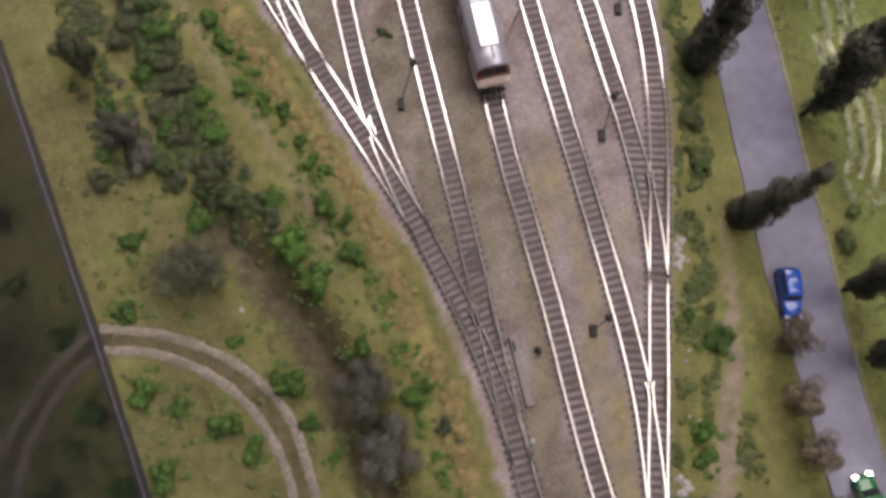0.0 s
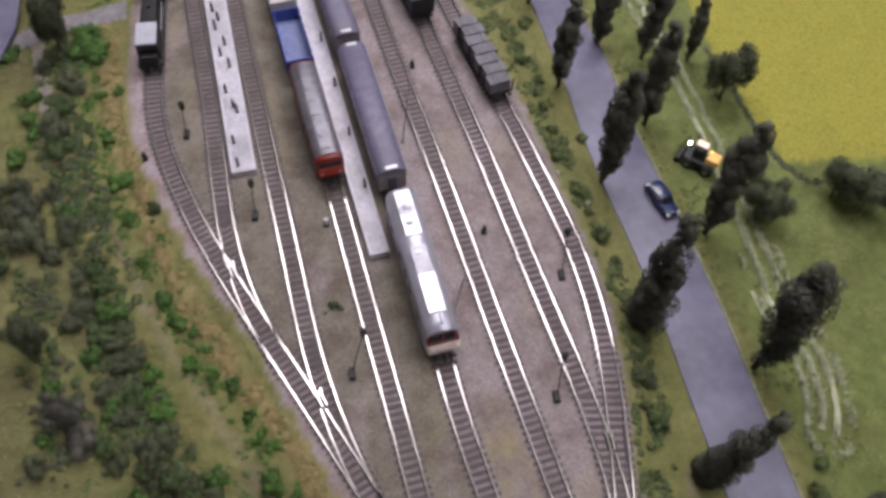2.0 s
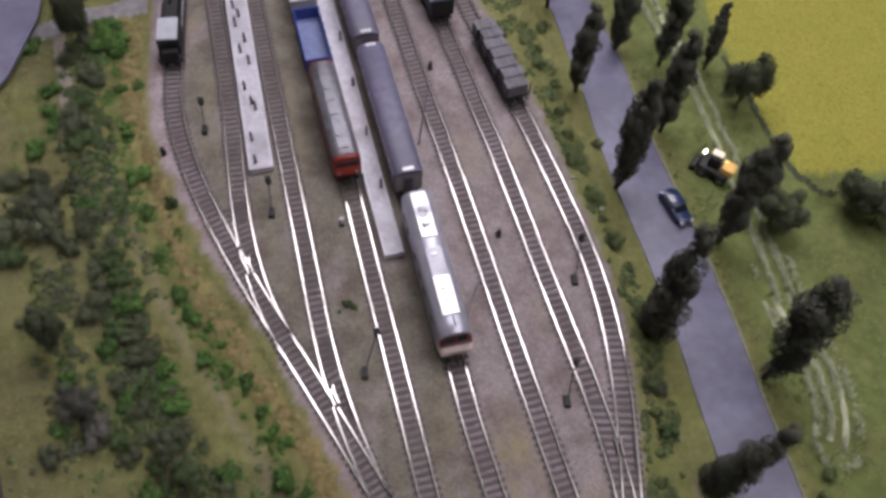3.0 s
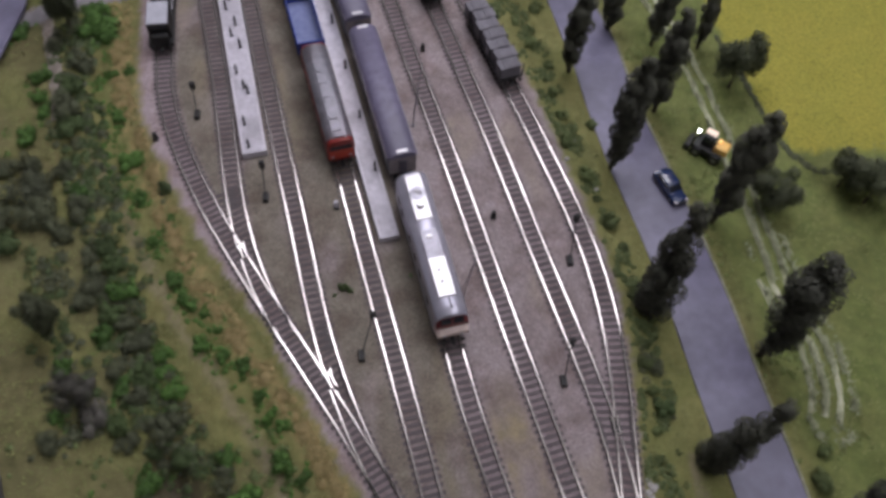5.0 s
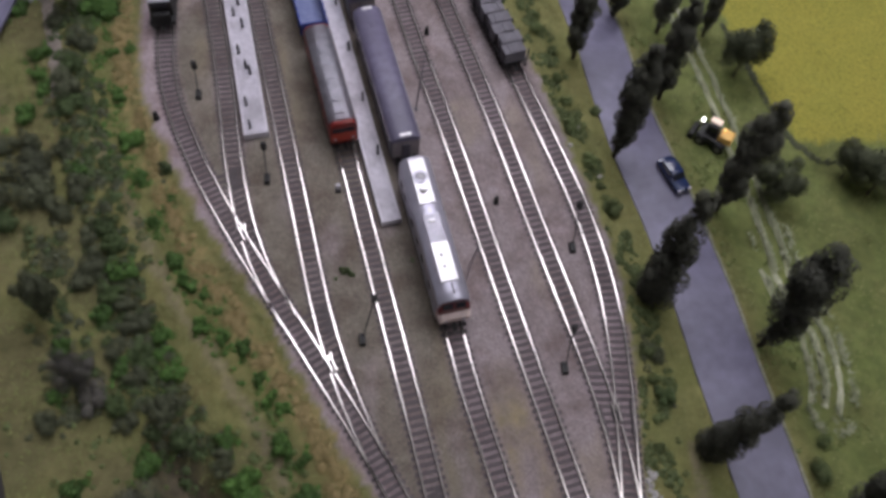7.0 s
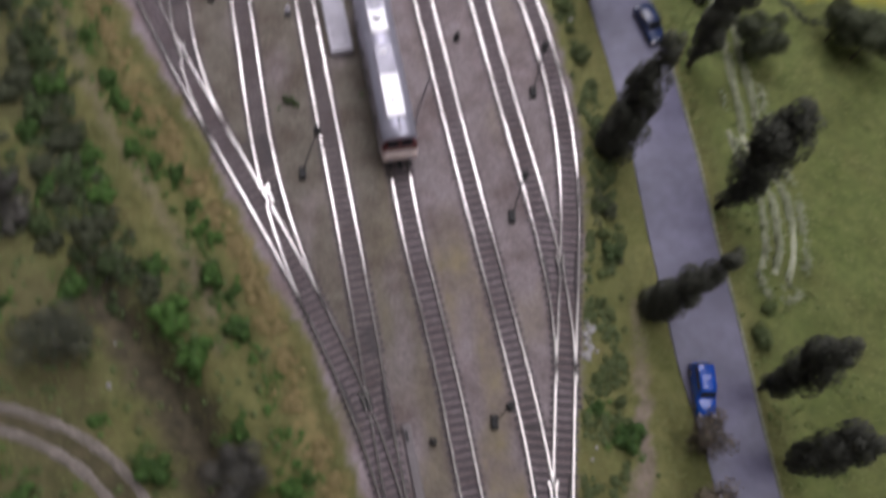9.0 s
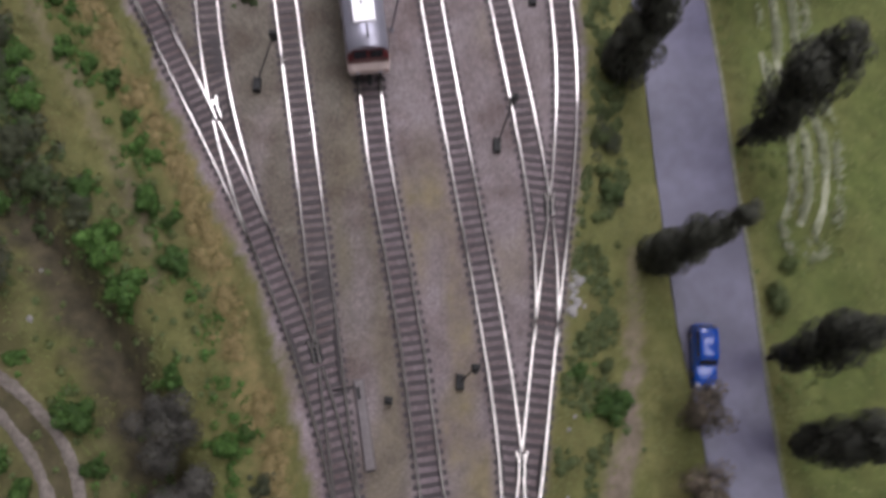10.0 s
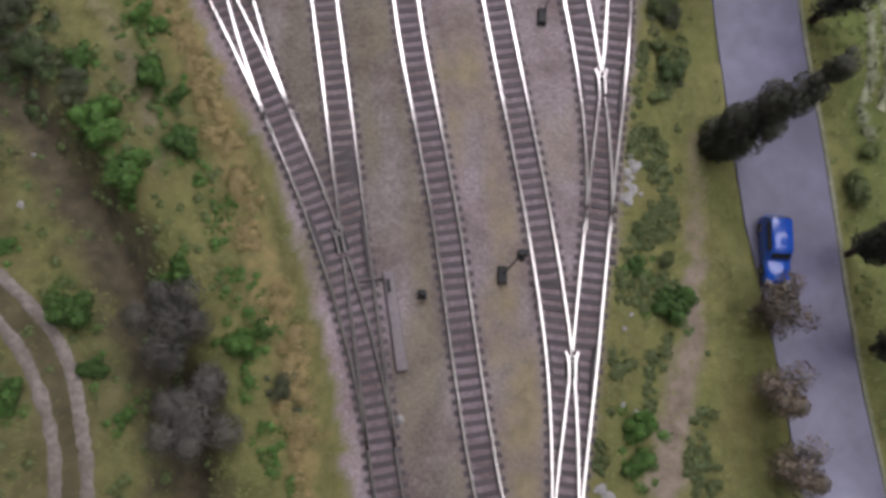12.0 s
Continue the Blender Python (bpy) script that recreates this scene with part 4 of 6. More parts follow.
def build_silver_engine(m):
    e = thing("diesel_engine", m, "silver diesel locomotive with maroon windscreen band on the middle track", "locomotive")
    half = 0.0168
    ring = body_rings([(-0.0885, 0.86, 0.9), (-0.0862, 0.96, 0.98), (-0.083, 1, 1), (0.071, 1, 1), (0.0765, 0.99, 0.98), (0.0812, 0.955, 0.92)], half, 0.0095, 0.036, 0.0455, 0.0492)
    smooth(part("body", loft(ring), M_ENGINE, e), 28)
    # windscreen band and nose
    bm = loft([[(x * 0.955, 0.0811, z) for x, z in ((half, 0.026), (half, 0.034), (half * 0.7, 0.0405), (-half * 0.7, 0.0405), (-half, 0.034), (-half, 0.026))],
               [(x * 0.94, 0.0852, z) for x, z in ((half, 0.026), (half, 0.031), (half * 0.72, 0.0335), (-half * 0.72, 0.0335), (-half, 0.031), (-half, 0.026))]])
    smooth(part("windscreen_band", bm, M_MAROON, e, "dark maroon windscreen band"), 30)
    for s in (-1, 1):
        bm = box((0, 0, 0), (0.0098, 0.0012, 0.0058), 0.0003)
        bm.transform(pose(s * 0.0063, 0.0836, 0.037, 30))
        part("windscreen", bm, M_WINDOW, e)
    bm = loft([[(x, 0.0779, z) for x, z in ((half, 0.017), (half, 0.0245), (half * 0.8, 0.0265), (-half * 0.8, 0.0265), (-half, 0.0245), (-half, 0.017))],
               [(x, 0.0862, z) for x, z in ((half, 0.017), (half, 0.0235), (half * 0.8, 0.0258), (-half * 0.8, 0.0258), (-half, 0.0235), (-half, 0.017))],
               [(x * 0.92, 0.0905, z) for x, z in ((half, 0.017), (half, 0.022), (half * 0.8, 0.024), (-half * 0.8, 0.024), (-half, 0.022), (-half, 0.017))]])
    smooth(part("nose", bm, M_CREAM, e, "pinkish cream nose"), 30)
    part("front_skirt", box((0, 0.082, 0.0132), (half * 1.9, 0.009, 0.0076), 0.0008), M_DARK, e)
    for s in (-1, 1):
        part("headlamp", rod((s * 0.009, 0.0893, 0.0195), (s * 0.009, 0.0912, 0.0195), 0.0015, None, 12), M_CONCRETE, e)
    part("roof_hatch", box((0, 0.041, 0.0494), (0.0178, 0.044, 0.0022), 0.0004, (0.97, 0.99)), M_SILVER, e)
    for y in (0.034, 0.047):
        part("exhaust", rod((0.0012, y, 0.05), (0.0012, y, 0.0518), 0.0011, None, 12), M_DARK, e)
    part("centre_strap", box((-0.001, 0.0695, 0.0487), (0.0016, 0.0125, 0.0014), 0.0002), M_DARK, e)
    part("walkway", box((0, 0.003, 0.0486), (0.0166, 0.034, 0.0014), 0.0003), M_STEELROOF, e, "grey roof walkway")
    part("vent_box", box((0.001, -0.006, 0.0498), (0.0062, 0.0032, 0.002), 0.0004), M_SILVER, e)
    part("rear_hatch", box((0, -0.0545, 0.0494), (0.0172, 0.056, 0.0022), 0.0004, (0.97, 0.99)), M_SILVER, e)
    fan = part("roof_fan", rod((0, -0.0585, 0.05), (0, -0.0585, 0.0514), 0.0078, None, 28), M_ENGINE, e)
    bm = bmesh.new()
    for k in range(12):
        a = math.pi * k / 12
        add_rod(bm, (-0.0068 * math.cos(a), -0.0585 - 0.0068 * math.sin(a), 0.0517), (0.0068 * math.cos(a), -0.0585 + 0.0068 * math.sin(a), 0.0517), 0.00025, None, 5)
    part("grille", bm, M_SILVER, fan)
    part("exhaust_stack", rod((0.0005, -0.0435, 0.05), (0.0005, -0.0435, 0.0545), 0.0042, 0.0038, 20), M_SILVER, e)
    for y in (-0.068, -0.052, -0.02, 0.002, 0.022, 0.052):
        for s in (-1, 1):
            part("side_window", box((s * half, y, 0.028), (0.0008, 0.0085, 0.0062), 0.0002), M_WINDOW, e)
    part("underframe", box((0, 0, 0.0095), (0.03, 0.16, 0.004), 0.0008), M_DARK, e)
    part("fuel_tank", box((0, 0, 0.0068), (0.024, 0.045, 0.006), 0.001), M_DARK, e)
    add_bogies(e, 0.057)
    add_buffers(e, 0.0885)
    return e


COACH_HALF, COACH_STEP = 0.0965, 0.2045


def build_coach(m):
    c = thing("coach", m, "dark passenger coach with a lavender-grey roof on the middle track", "railway coach", "silver train coaches")
    half, end_y = 0.0158, COACH_HALF
    part("body", box((0, 0, 0.0235), (2 * half, 2 * end_y - 0.003, 0.028), 0.0012), M_COACHSIDE, c)
    rings = []
    for y, w, h in ((-end_y, 0.9, 0.9), (-end_y + 0.0017, 0.99, 1), (end_y - 0.0017, 0.99, 1), (end_y, 0.9, 0.9)):
        pts = [(half + 0.0006, 0.0365), (half + 0.0006, 0.0385), (half * 0.9, 0.0415), (half * 0.72, 0.0385 + 0.0052 * h), (half * 0.4, 0.0385 + 0.0064 * h), (half * 0.12, 0.0385 + 0.0068 * h)]
        rings.append([(x * w, y, z) for x, z in pts] + [(-x * w, y, z) for x, z in reversed(pts)])
    smooth(part("roof", loft(rings), M_ROOFGREY, c), 30)
    for s in (-1, 1):
        end = part("end_wall", box((0, s * (end_y - 0.0005), 0.0235), (2 * half * 0.95, 0.0012, 0.027), 0.0003), M_HOUSING, c)
        part("gangway", box((0, s * (end_y + 0.001), 0.0225), (0.0085, 0.0026, 0.021), 0.0006), M_COACHSIDE, end)
        # the lamp's reflection on the curved roof end, built as a bright strip
        part("roof_end_glint", box((0, s * (end_y - 0.0036), 0.0449), (0.0125, 0.0042, 0.0012), 0.0004), M_SILVER, c, "bright strip for the lamp's reflection on the roof end")
        part("gutter", box((s * (half + 0.0009), 0, 0.0372), (0.0008, 2 * end_y - 0.006, 0.0008), 0.0002), M_STEELROOF, c, "thin grey gutter")
        for k in range(10):
            part("side_window", box((s * half, -0.0765 + 0.017 * k, 0.0275), (0.0007, 0.0105, 0.0075), 0.0002), M_WINDOW, c)
        for y in (-end_y + 0.007, end_y - 0.007):
            part("door", box((s * half, y, 0.0235), (0.0009, 0.0062, 0.0235), 0.0002), M_COACHSIDE, c)
    for y in (-0.066, -0.022, 0.022, 0.066):
        part("roof_vent", box((0, y, 0.0455), (0.003, 0.006, 0.0013), 0.0004), M_ROOFGREY, c)
    part("underframe", box((0, 0, 0.0088), (0.027, 2 * end_y - 0.006, 0.003), 0.0005), M_DARK, c)
    add_bogies(c, 0.068)
    add_buffers(c, end_y - 0.0005)
    return c


ENGINE_FRONT = 0.29
COACH_AT = ENGINE_FRONT + 0.2955
build_silver_engine(on_track(TRACK_E, ENGINE_FRONT + 0.0885))
first_coach = build_coach(on_track(TRACK_E, COACH_AT))
for k in (1, 2):
    copy_thing(first_coach, on_track(TRACK_E, COACH_AT + COACH_STEP * k))


def build_red_engine(m):
    e = thing("red_engine", m, "red diesel locomotive with a grey metal roof on the second track", "locomotive")
    half = 0.0158
    rings = []
    for y, w, h in ((-0.0728, 0.94, 0.8), (-0.0705, 1, 1), (0.0705, 1, 1), (0.0728, 0.94, 0.8)):
        pts = [(half, 0.0105), (half, 0.0345), (half * 0.97, 0.0365), (half * 0.84, 0.0365 + 0.0048 * h), (half * 0.6, 0.0365 + 0.0072 * h)]
        rings.append([(x * w, y, z) for x, z in pts] + [(-x * w, y, z) for x, z in reversed(pts)])
    smooth(part("body", loft(rings), M_RED, e), 30)
    rings = []
    for y, w in ((-0.0685, 0.9), (-0.067, 1), (0.067, 1), (0.0685, 0.9)):
        pts = [(half * 0.94, 0.0392), (half * 0.9, 0.0416), (half * 0.7, 0.044), (half * 0.4, 0.0454), (half * 0.12, 0.0457)]
        rings.append([(x * w, y, z) for x, z in pts] + [(-x * w, y, z) for x, z in reversed(pts)])
    smooth(part("roof", loft(rings), M_STEELROOF, e, "grey metal roof"), 30)
    for s in (-1, 1):
        part("windscreen", box((0, s * 0.0722, 0.0315), (0.0235, 0.0014, 0.0065), 0.0003), M_WINDOW, e)
        part("front_panel", box((0, s * 0.0727, 0.0205), (0.027, 0.0016, 0.0115), 0.0004), M_FACERED, e, "orange-red front")
        for k in (-1, 1):
            part("headlamp", rod((k * 0.0098, s * 0.073, 0.018), (k * 0.0098, s * 0.0742, 0.018), 0.0015, None, 12), M_CONCRETE, e)
        for k in range(6):
            part("side_window", box((s * half, -0.055 + 0.022 * k, 0.0285), (0.0007, 0.0085, 0.0055), 0.0002), M_WINDOW, e)
    for y, sy in ((0.053, 0.016), (0.03, 0.018), (0.006, 0.014), (-0.016, 0.016), (-0.042, 0.022)):
        part("roof_hatch", box((0.0012, y, 0.0459), (0.0105, sy, 0.0016), 0.0004), M_STEELROOF, e)
    for y in (0.041, -0.028):
        part("roof_fan", rod((0.001, y, 0.0455), (0.001, y, 0.0472), 0.0042, None, 18), M_STEELROOF, e)
    part("underframe", box((0, 0, 0.0095), (0.0285, 0.14, 0.004), 0.0008), M_DARK, e)
    add_bogies(e, 0.048)
    add_buffers(e, 0.073)
    return e


build_red_engine(on_track(TRACK_D, 0.5835))


def build_open_wagon(m, name, label, wall, floor_mat, length, height, load=None):
    w = thing(name, m, label, "wagon")
    half, t = 0.0155, 0.0014
    part("floor", box((0, 0, 0.0115), (2 * half, length, 0.002)), floor_mat, w)
    for s in (-1, 1):
        side = part("side_wall", box((s * half, 0, 0.011 + height / 2), (t, length, height), 0.0003), wall, w)
        for k in range(7):
            part("stanchion", box((s * (half + 0.001), (k / 6 - 0.5) * length * 0.94, 0.011 + height / 2), (0.0012, 0.0018, height * 0.96), 0.0002), wall, side)
        part("end_wall", box((0, s * (length / 2 - t / 2), 0.011 + height / 2), (2 * half - t, t, height + 0.001), 0.0003), wall, w)
    if load:
        bm = bmesh.new()
        bmesh.ops.create_grid(bm, x_segments=14, y_segments=34, size=0.5)
        for v in bm.verts:
            x, y = v.co.x * (2 * half - 2 * t), v.co.y * (length - 2 * t)
            v.co = Vector((x, y, 0.011 + height * 0.8 + 0.0035 * noise.noise(Vector((x * 160, y * 160, 3))) - 0.004 * (abs(x) / half) ** 2))
        smooth(part("load", bm, load, w, "pale lumpy load"), 70)
    part("underframe", box((0, 0, 0.0092), (0.024, length * 0.96, 0.0028), 0.0004), M_DARK, w)
    add_bogies(w, length / 2 - 0.024)
    add_buffers(w, length / 2)
    return w


build_open_wagon(on_track(TRACK_D, 0.713), "blue_wagon", "empty open blue goods wagon with a dusty floor", M_BLUE, M_LIGHTBLUE, 0.088, 0.0185)
build_open_wagon(on_track(TRACK_D, 0.812), "pale_wagon", "open goods wagon heaped with a pale pinkish load", M_CONCRETE, M_TIMBER, 0.088, 0.0185, M_LOAD)


def build_board_wagon(m):
    w = thing("flat_wagon", m, "dark flat wagon stacked with grey weathered boards", "wagon")
    part("deck", box((0, 0, 0.0115), (0.03, 0.118, 0.0026), 0.0004), M_DARK, w)
    for k in range(7):
        y = -0.05 + 0.0167 * k
        stack = part("load_block", box((0.0005 + 0.0012 * (-1) ** k, y, 0.0205), (0.0262, 0.0148, 0.0155), 0.0005), M_TIMBER, w, "stack of grey boards")
        for i in range(4):
            part("board", box((-0.0095 + 0.0012 * (-1) ** k + 0.0066 * i, y, 0.0288 + 0.0003 * ((i + k) % 3)), (0.0064, 0.0153 - 0.0006 * ((i * k) % 3), 0.0012), 0.0002), M_TIMBER, stack)
        for s in (-1, 1):
            part("stake", box((s * 0.0148, y + 0.0075, 0.0205), (0.0012, 0.0014, 0.0185), 0.0002), M_DARK, w)
    part("underframe", box((0, 0, 0.0088), (0.023, 0.114, 0.003), 0.0004), M_DARK, w)
    add_bogies(w, 0.036)
    add_buffers(w, 0.059)


build_board_wagon(on_track(TRACK_H, 0.676))


def build_box_wagon(m):
    w = thing("box_wagon", m, "blue-black covered wagon with a pale blue roof", "wagon")
    part("body", box((0, 0, 0.0235), (0.031, 0.098, 0.026), 0.0008), M_INK, w)
    rings = []
    for y, k in ((-0.05, 0.97), (-0.0485, 1.0), (0.0485, 1.0), (0.05, 0.97)):
        pts = [(0.0165, 0.0365), (0.0165, 0.0378), (0.0125, 0.0412), (0.006, 0.0428), (0.0015, 0.0431)]
        rings.append([(x * k, y, z) for x, z in pts] + [(-x * k, y, z) for x, z in reversed(pts)])
    smooth(part("roof", loft(rings), M_TEAL, w, "pale blue roof"), 30)
    for s in (-1, 1):
        part("sliding_door", box((s * 0.0158, 0, 0.023), (0.0008, 0.026, 0.022), 0.0002), M_INK, w)
        part("end_frame", box((0, s * 0.0494, 0.0235), (0.027, 0.0012, 0.0235), 0.0003), M_DARK, w)
    part("underframe", box((0, 0, 0.0092), (0.024, 0.094, 0.0028), 0.0004), M_DARK, w)
    add_bogies(w, 0.03)
    add_buffers(w, 0.0495)


build_box_wagon(on_track(TRACK_G, 0.8055))


def build_shunter(m):
    e = thing("shunting_engine", m, "small black shunting locomotive with a pale grey cab roof", "locomotive")
    part("frame", box((0, 0, 0.0105), (0.029, 0.098, 0.006), 0.0008), M_DARK, e)
    part("hood", box((0, -0.0225, 0.021), (0.0185, 0.05, 0.017), 0.002, (0.92, 0.96)), M_DARK, e)
    part("front_hood", box((0, 0.0445, 0.018), (0.0215, 0.008, 0.012), 0.002, (0.92, 0.96)), M_DARK, e)
    part("cab", box((0, 0.023, 0.0245), (0.0255, 0.034, 0.024), 0.001), M_DARK, e)
    part("cab_roof", box((0, 0.023, 0.0375), (0.0255, 0.037, 0.0024), 0.0011, (0.93, 0.97)), M_ROOFPALE, e, "pale grey roof")
    for s in (-1, 1):
        part("cab_window", box((0, 0.023 + s * 0.0171, 0.031), (0.02, 0.0007, 0.006), 0.0002), M_WINDOW, e)
        part("handrail", rod((s * 0.0138, -0.044, 0.0235), (s * 0.0138, 0.004, 0.0235), 0.0004), M_CONCRETE, e)
    part("stack", rod((0, -0.03, 0.029), (0, -0.03, 0.0335), 0.0018, None, 12), M_DARK, e)
    add_bogies(e, 0.026)
    add_buffers(e, 0.049)


M_ROOFPALE = surface("pale_grey_roof_paint", (0.36, 0.36, 0.42), (0.46, 0.46, 0.52), 90, 0.5, 0, 0.08, 0.0002)
build_shunter(on_track(LADDER, 0.7385))
build_open_wagon(on_track(LADDER, 0.846), "pale_wagon", "open goods wagon heaped with a pale load behind the shunter", M_CONCRETE, M_TIMBER, 0.088, 0.0185, M_LOAD)


# ---- road vehicles ----
def build_car(name, m, paint, label, length, width, height, lights=None, van=False):
    c = thing(name, m, label, "car", "road cars")
    h, l, w = height, length, width
    rings = []
    for y, k, z in ((-0.5, 0.82, 0.5), (-0.47, 0.94, 0.58), (-0.3, 1, 0.61), (0.12, 1, 0.6), (0.2, 1, 0.58), (0.42, 0.96, 0.53), (0.485, 0.88, 0.46), (0.5, 0.78, 0.38)):
        pts = [(w / 2, 0.16 * h), (w / 2 * 1.01, 0.36 * h), (w / 2 * 0.96, (z - 0.06) * h), (w / 2 * 0.8, z * h), (w / 2 * 0.3, (z + 0.015) * h)]
        rings.append([(x * k, y * l, zz) for x, zz in pts] + [(-x * k, y * l, zz) for x, zz in reversed(pts)])
    smooth(part("body", loft(rings), paint, c), 35)
    y0, y1 = (-0.46, 0.14) if van else (-0.4, 0.17)
    rings = []
    for y, k, z in ((y0, 0.84, 0.6), (y0 + 0.05, 0.82, 0.93), (y0 + 0.14, 0.8, 0.99), (y1 - 0.12, 0.79, 0.98), (y1 - 0.07, 0.79, 0.94), (y1 + 0.06, 0.84, 0.58)):
        pts = [(w / 2 * 1.08, 0.55 * h), (w / 2, (z - 0.03) * h if z > 0.7 else 0.56 * h), (w / 2 * 0.85, z * h), (w / 2 * 0.3, (z + 0.012) * h)]
        rings.append([(x * k, y * l, zz) for x, zz in pts] + [(-x * k, y * l, zz) for x, zz in reversed(pts)])
    smooth(part("cabin", loft(rings), paint, c), 35)
    q = pose(0, (y1 - 0.005) * l, 0.775 * h, -52)
    bm = box((0, 0, 0), (w * 0.72, (0.1 if van else 0.16) * l, 0.0008), 0.0002)
    bm.transform(q)
    part("windscreen", bm, M_WINDOW, c)
    bm = box((0, 0, 0), (w * 0.66, 0.1 * l, 0.0008), 0.0002)
    bm.transform(pose(0, (y0 + 0.02) * l, 0.78 * h, 68))
    part("rear_window", bm, M_WINDOW, c)
    for s in (-1, 1):
        part("side_window", box((s * w * 0.422, (y0 + y1) / 2 * l, 0.77 * h), (0.0008, (y1 - y0) * 0.68 * l, 0.2 * h), 0.0002), M_WINDOW, c)
        part("headlamp", box((s * w * 0.34, 0.478 * l, 0.4 * h), (w * 0.2, 0.004, 0.16 * h), 0.0004), lights or M_CONCRETE, c)
        for y in (-0.3, 0.31):
            wheel = part("wheel", rod((s * w * 0.36, y * l, 0.2 * h), (s * w * 0.5, y * l, 0.2 * h), 0.2 * h, None, 18), M_DARK, c)
            part("rim", rod((s * w * 0.5, y * l, 0.2 * h), (s * w * 0.508, y * l, 0.2 * h), 0.11 * h, None, 14), M_STEELROOF, wheel)
    part("front_bumper", box((0, 0.493 * l, 0.24 * h), (w * 0.86, 0.0018, 0.1 * h), 0.0004), M_STEELROOF, c, "chrome bumper")
    return c


ROAD_TOP = ROAD_Z + 0.0014
build_car("blue_van", pose(0.2255, 0.081, ROAD_TOP, 0, 0, 180), M_CARBLUE, "glossy bright blue delivery car on the grey road", 0.048, 0.0185, 0.0205, None, True)
build_car("navy_car", pose(0.2185, 0.4695, ROAD_TOP, 0, 0, 199), M_NAVY, "glossy navy blue car on the grey road", 0.047, 0.0195, 0.0165)
build_car("green_car", pose(0.2745, -0.112, ROAD_TOP, 0, 0, 12), M_GREENCAR, "glossy green car with lit headlamps on the road", 0.046, 0.02, 0.0165, M_LAMP)
build_car("red_car", pose(-0.6, 0.872, -0.004, 0, 0, 195), M_REDCAR, "glossy red car on the side road", 0.046, 0.02, 0.0165)


def build_digger(m):
    d = thing("wheel_loader", m, "black wheel loader with lit lamps on the farm track", "wheel loader")
    part("chassis", box((-0.001, 0, 0.0105), (0.019, 0.036, 0.009), 0.0014), M_DARK, d)
    part("engine_cover", box((0.001, -0.0135, 0.019), (0.0165, 0.0165, 0.01), 0.002, (0.9, 0.92)), M_YELLOW, d, "orange engine cover")
    cab = part("cab", box((0.003, 0.004, 0.021), (0.014, 0.014, 0.016), 0.0014, (0.88, 0.88)), M_DARK, d)
    for s in (-1, 1):
        part("cab_window", box((0.003 + s * 0.0066, 0.004, 0.0235), (0.0008, 0.009, 0.007), 0.0002), M_WINDOW, cab)
    part("cab_roof", box((0.0055, 0.0045, 0.0297), (0.0085, 0.0135, 0.0018), 0.0008), M_ROOFGLOW, cab, "pale roof panel with an added faint glow")
    part("beacon", rod((0.003, -0.008, 0.0238), (0.003, -0.008, 0.027), 0.0022, 0.0018, 16), M_AMBER, d, "lit amber beacon")
    part("bucket", box((-0.001, 0.0235, 0.0065), (0.022, 0.008, 0.0085), 0.001, (1.0, 0.6)), M_DARK, d)
    part("work_lamp", rod((0.006, 0.0175, 0.022), (0.006, 0.02, 0.022), 0.002, None, 12), M_LAMP, d, "lit work lamp")
    part("lamp_post", rod((0.006, 0.0165, 0.012), (0.006, 0.0165, 0.0225), 0.0007), M_DARK, d)
    for s in (-1, 1):
        part("lift_arm", rod((s * 0.006, 0.008, 0.0155), (s * 0.006, 0.0215, 0.0085), 0.0011), M_DARK, d)
        for y in (-0.0115, 0.0115):
            wheel = part("wheel", rod((s * 0.0075, y, 0.0068), (s * 0.0125, y, 0.0068), 0.0068, None, 18), M_DARK, d)
            part("rim", rod((s * 0.0125, y, 0.0068), (s * 0.0128, y, 0.0068), 0.0034, None, 14), M_STEELROOF, wheel)


build_digger(pose(0.2745, 0.5175, ground_z(0.2745, 0.5175) - 0.0003, 0, 0, 52))


# ---- plants ----
def clump_shading(me, normals):
    """Foam leaves lie close: each is lit as the clump that it covers."""
    for f in me.polygons:
        f.use_smooth = True
    me.normals_split_custom_set_from_vertices(normals)


def leaf_cloud(name, rnd, centres, count, size, mat, flat=0.45, inner=0.72):
    """Small folded leaves over the skins of several lobes, each its own island."""
    verts, faces, normals = [], [], []
    weights = [r[1][0] ** 2 for r in centres]
    for _ in range(count):
        c, rad = rnd.choices(centres, weights)[0]
        n = Vector((rnd.gauss(0, 1), rnd.gauss(0, 1), rnd.gauss(0.25, 1))).normalized()
        k = rnd.uniform(inner, 1.06)
        p = Vector(c) + Vector((n.x * rad[0], n.y * rad[0], n.z * rad[1])) * k
        if p.z < 0.0008:
            p.z = 0.0008 + 0.002 * rnd.random()
        up = (n + Vector((rnd.gauss(0, flat), rnd.gauss(0, flat), rnd.gauss(0.3, flat)))).normalized()
        up = up if up.dot(n) > 0 else -up
        u = up.orthogonal().normalized()
        u.rotate(Matrix.Rotation(rnd.uniform(0, 6.28), 3, up))
        v = up.cross(u)
        s = size * rnd.uniform(0.6, 1.35)
        i = len(verts)
        verts += [p - u * s, p + v * s * 0.55 + up * s * 0.25, p + u * s, p - v * s * 0.55 + up * s * 0.25]
        faces += [(i + 2, i + 1, i), (i + 3, i + 2, i)]
        normals += [(n + up * 0.35).normalized()] * 4
    me = bpy.data.meshes.new(name)
    me.from_pydata(verts, [], faces)
    me.materials.append(mat)
    clump_shading(me, normals)
    return me


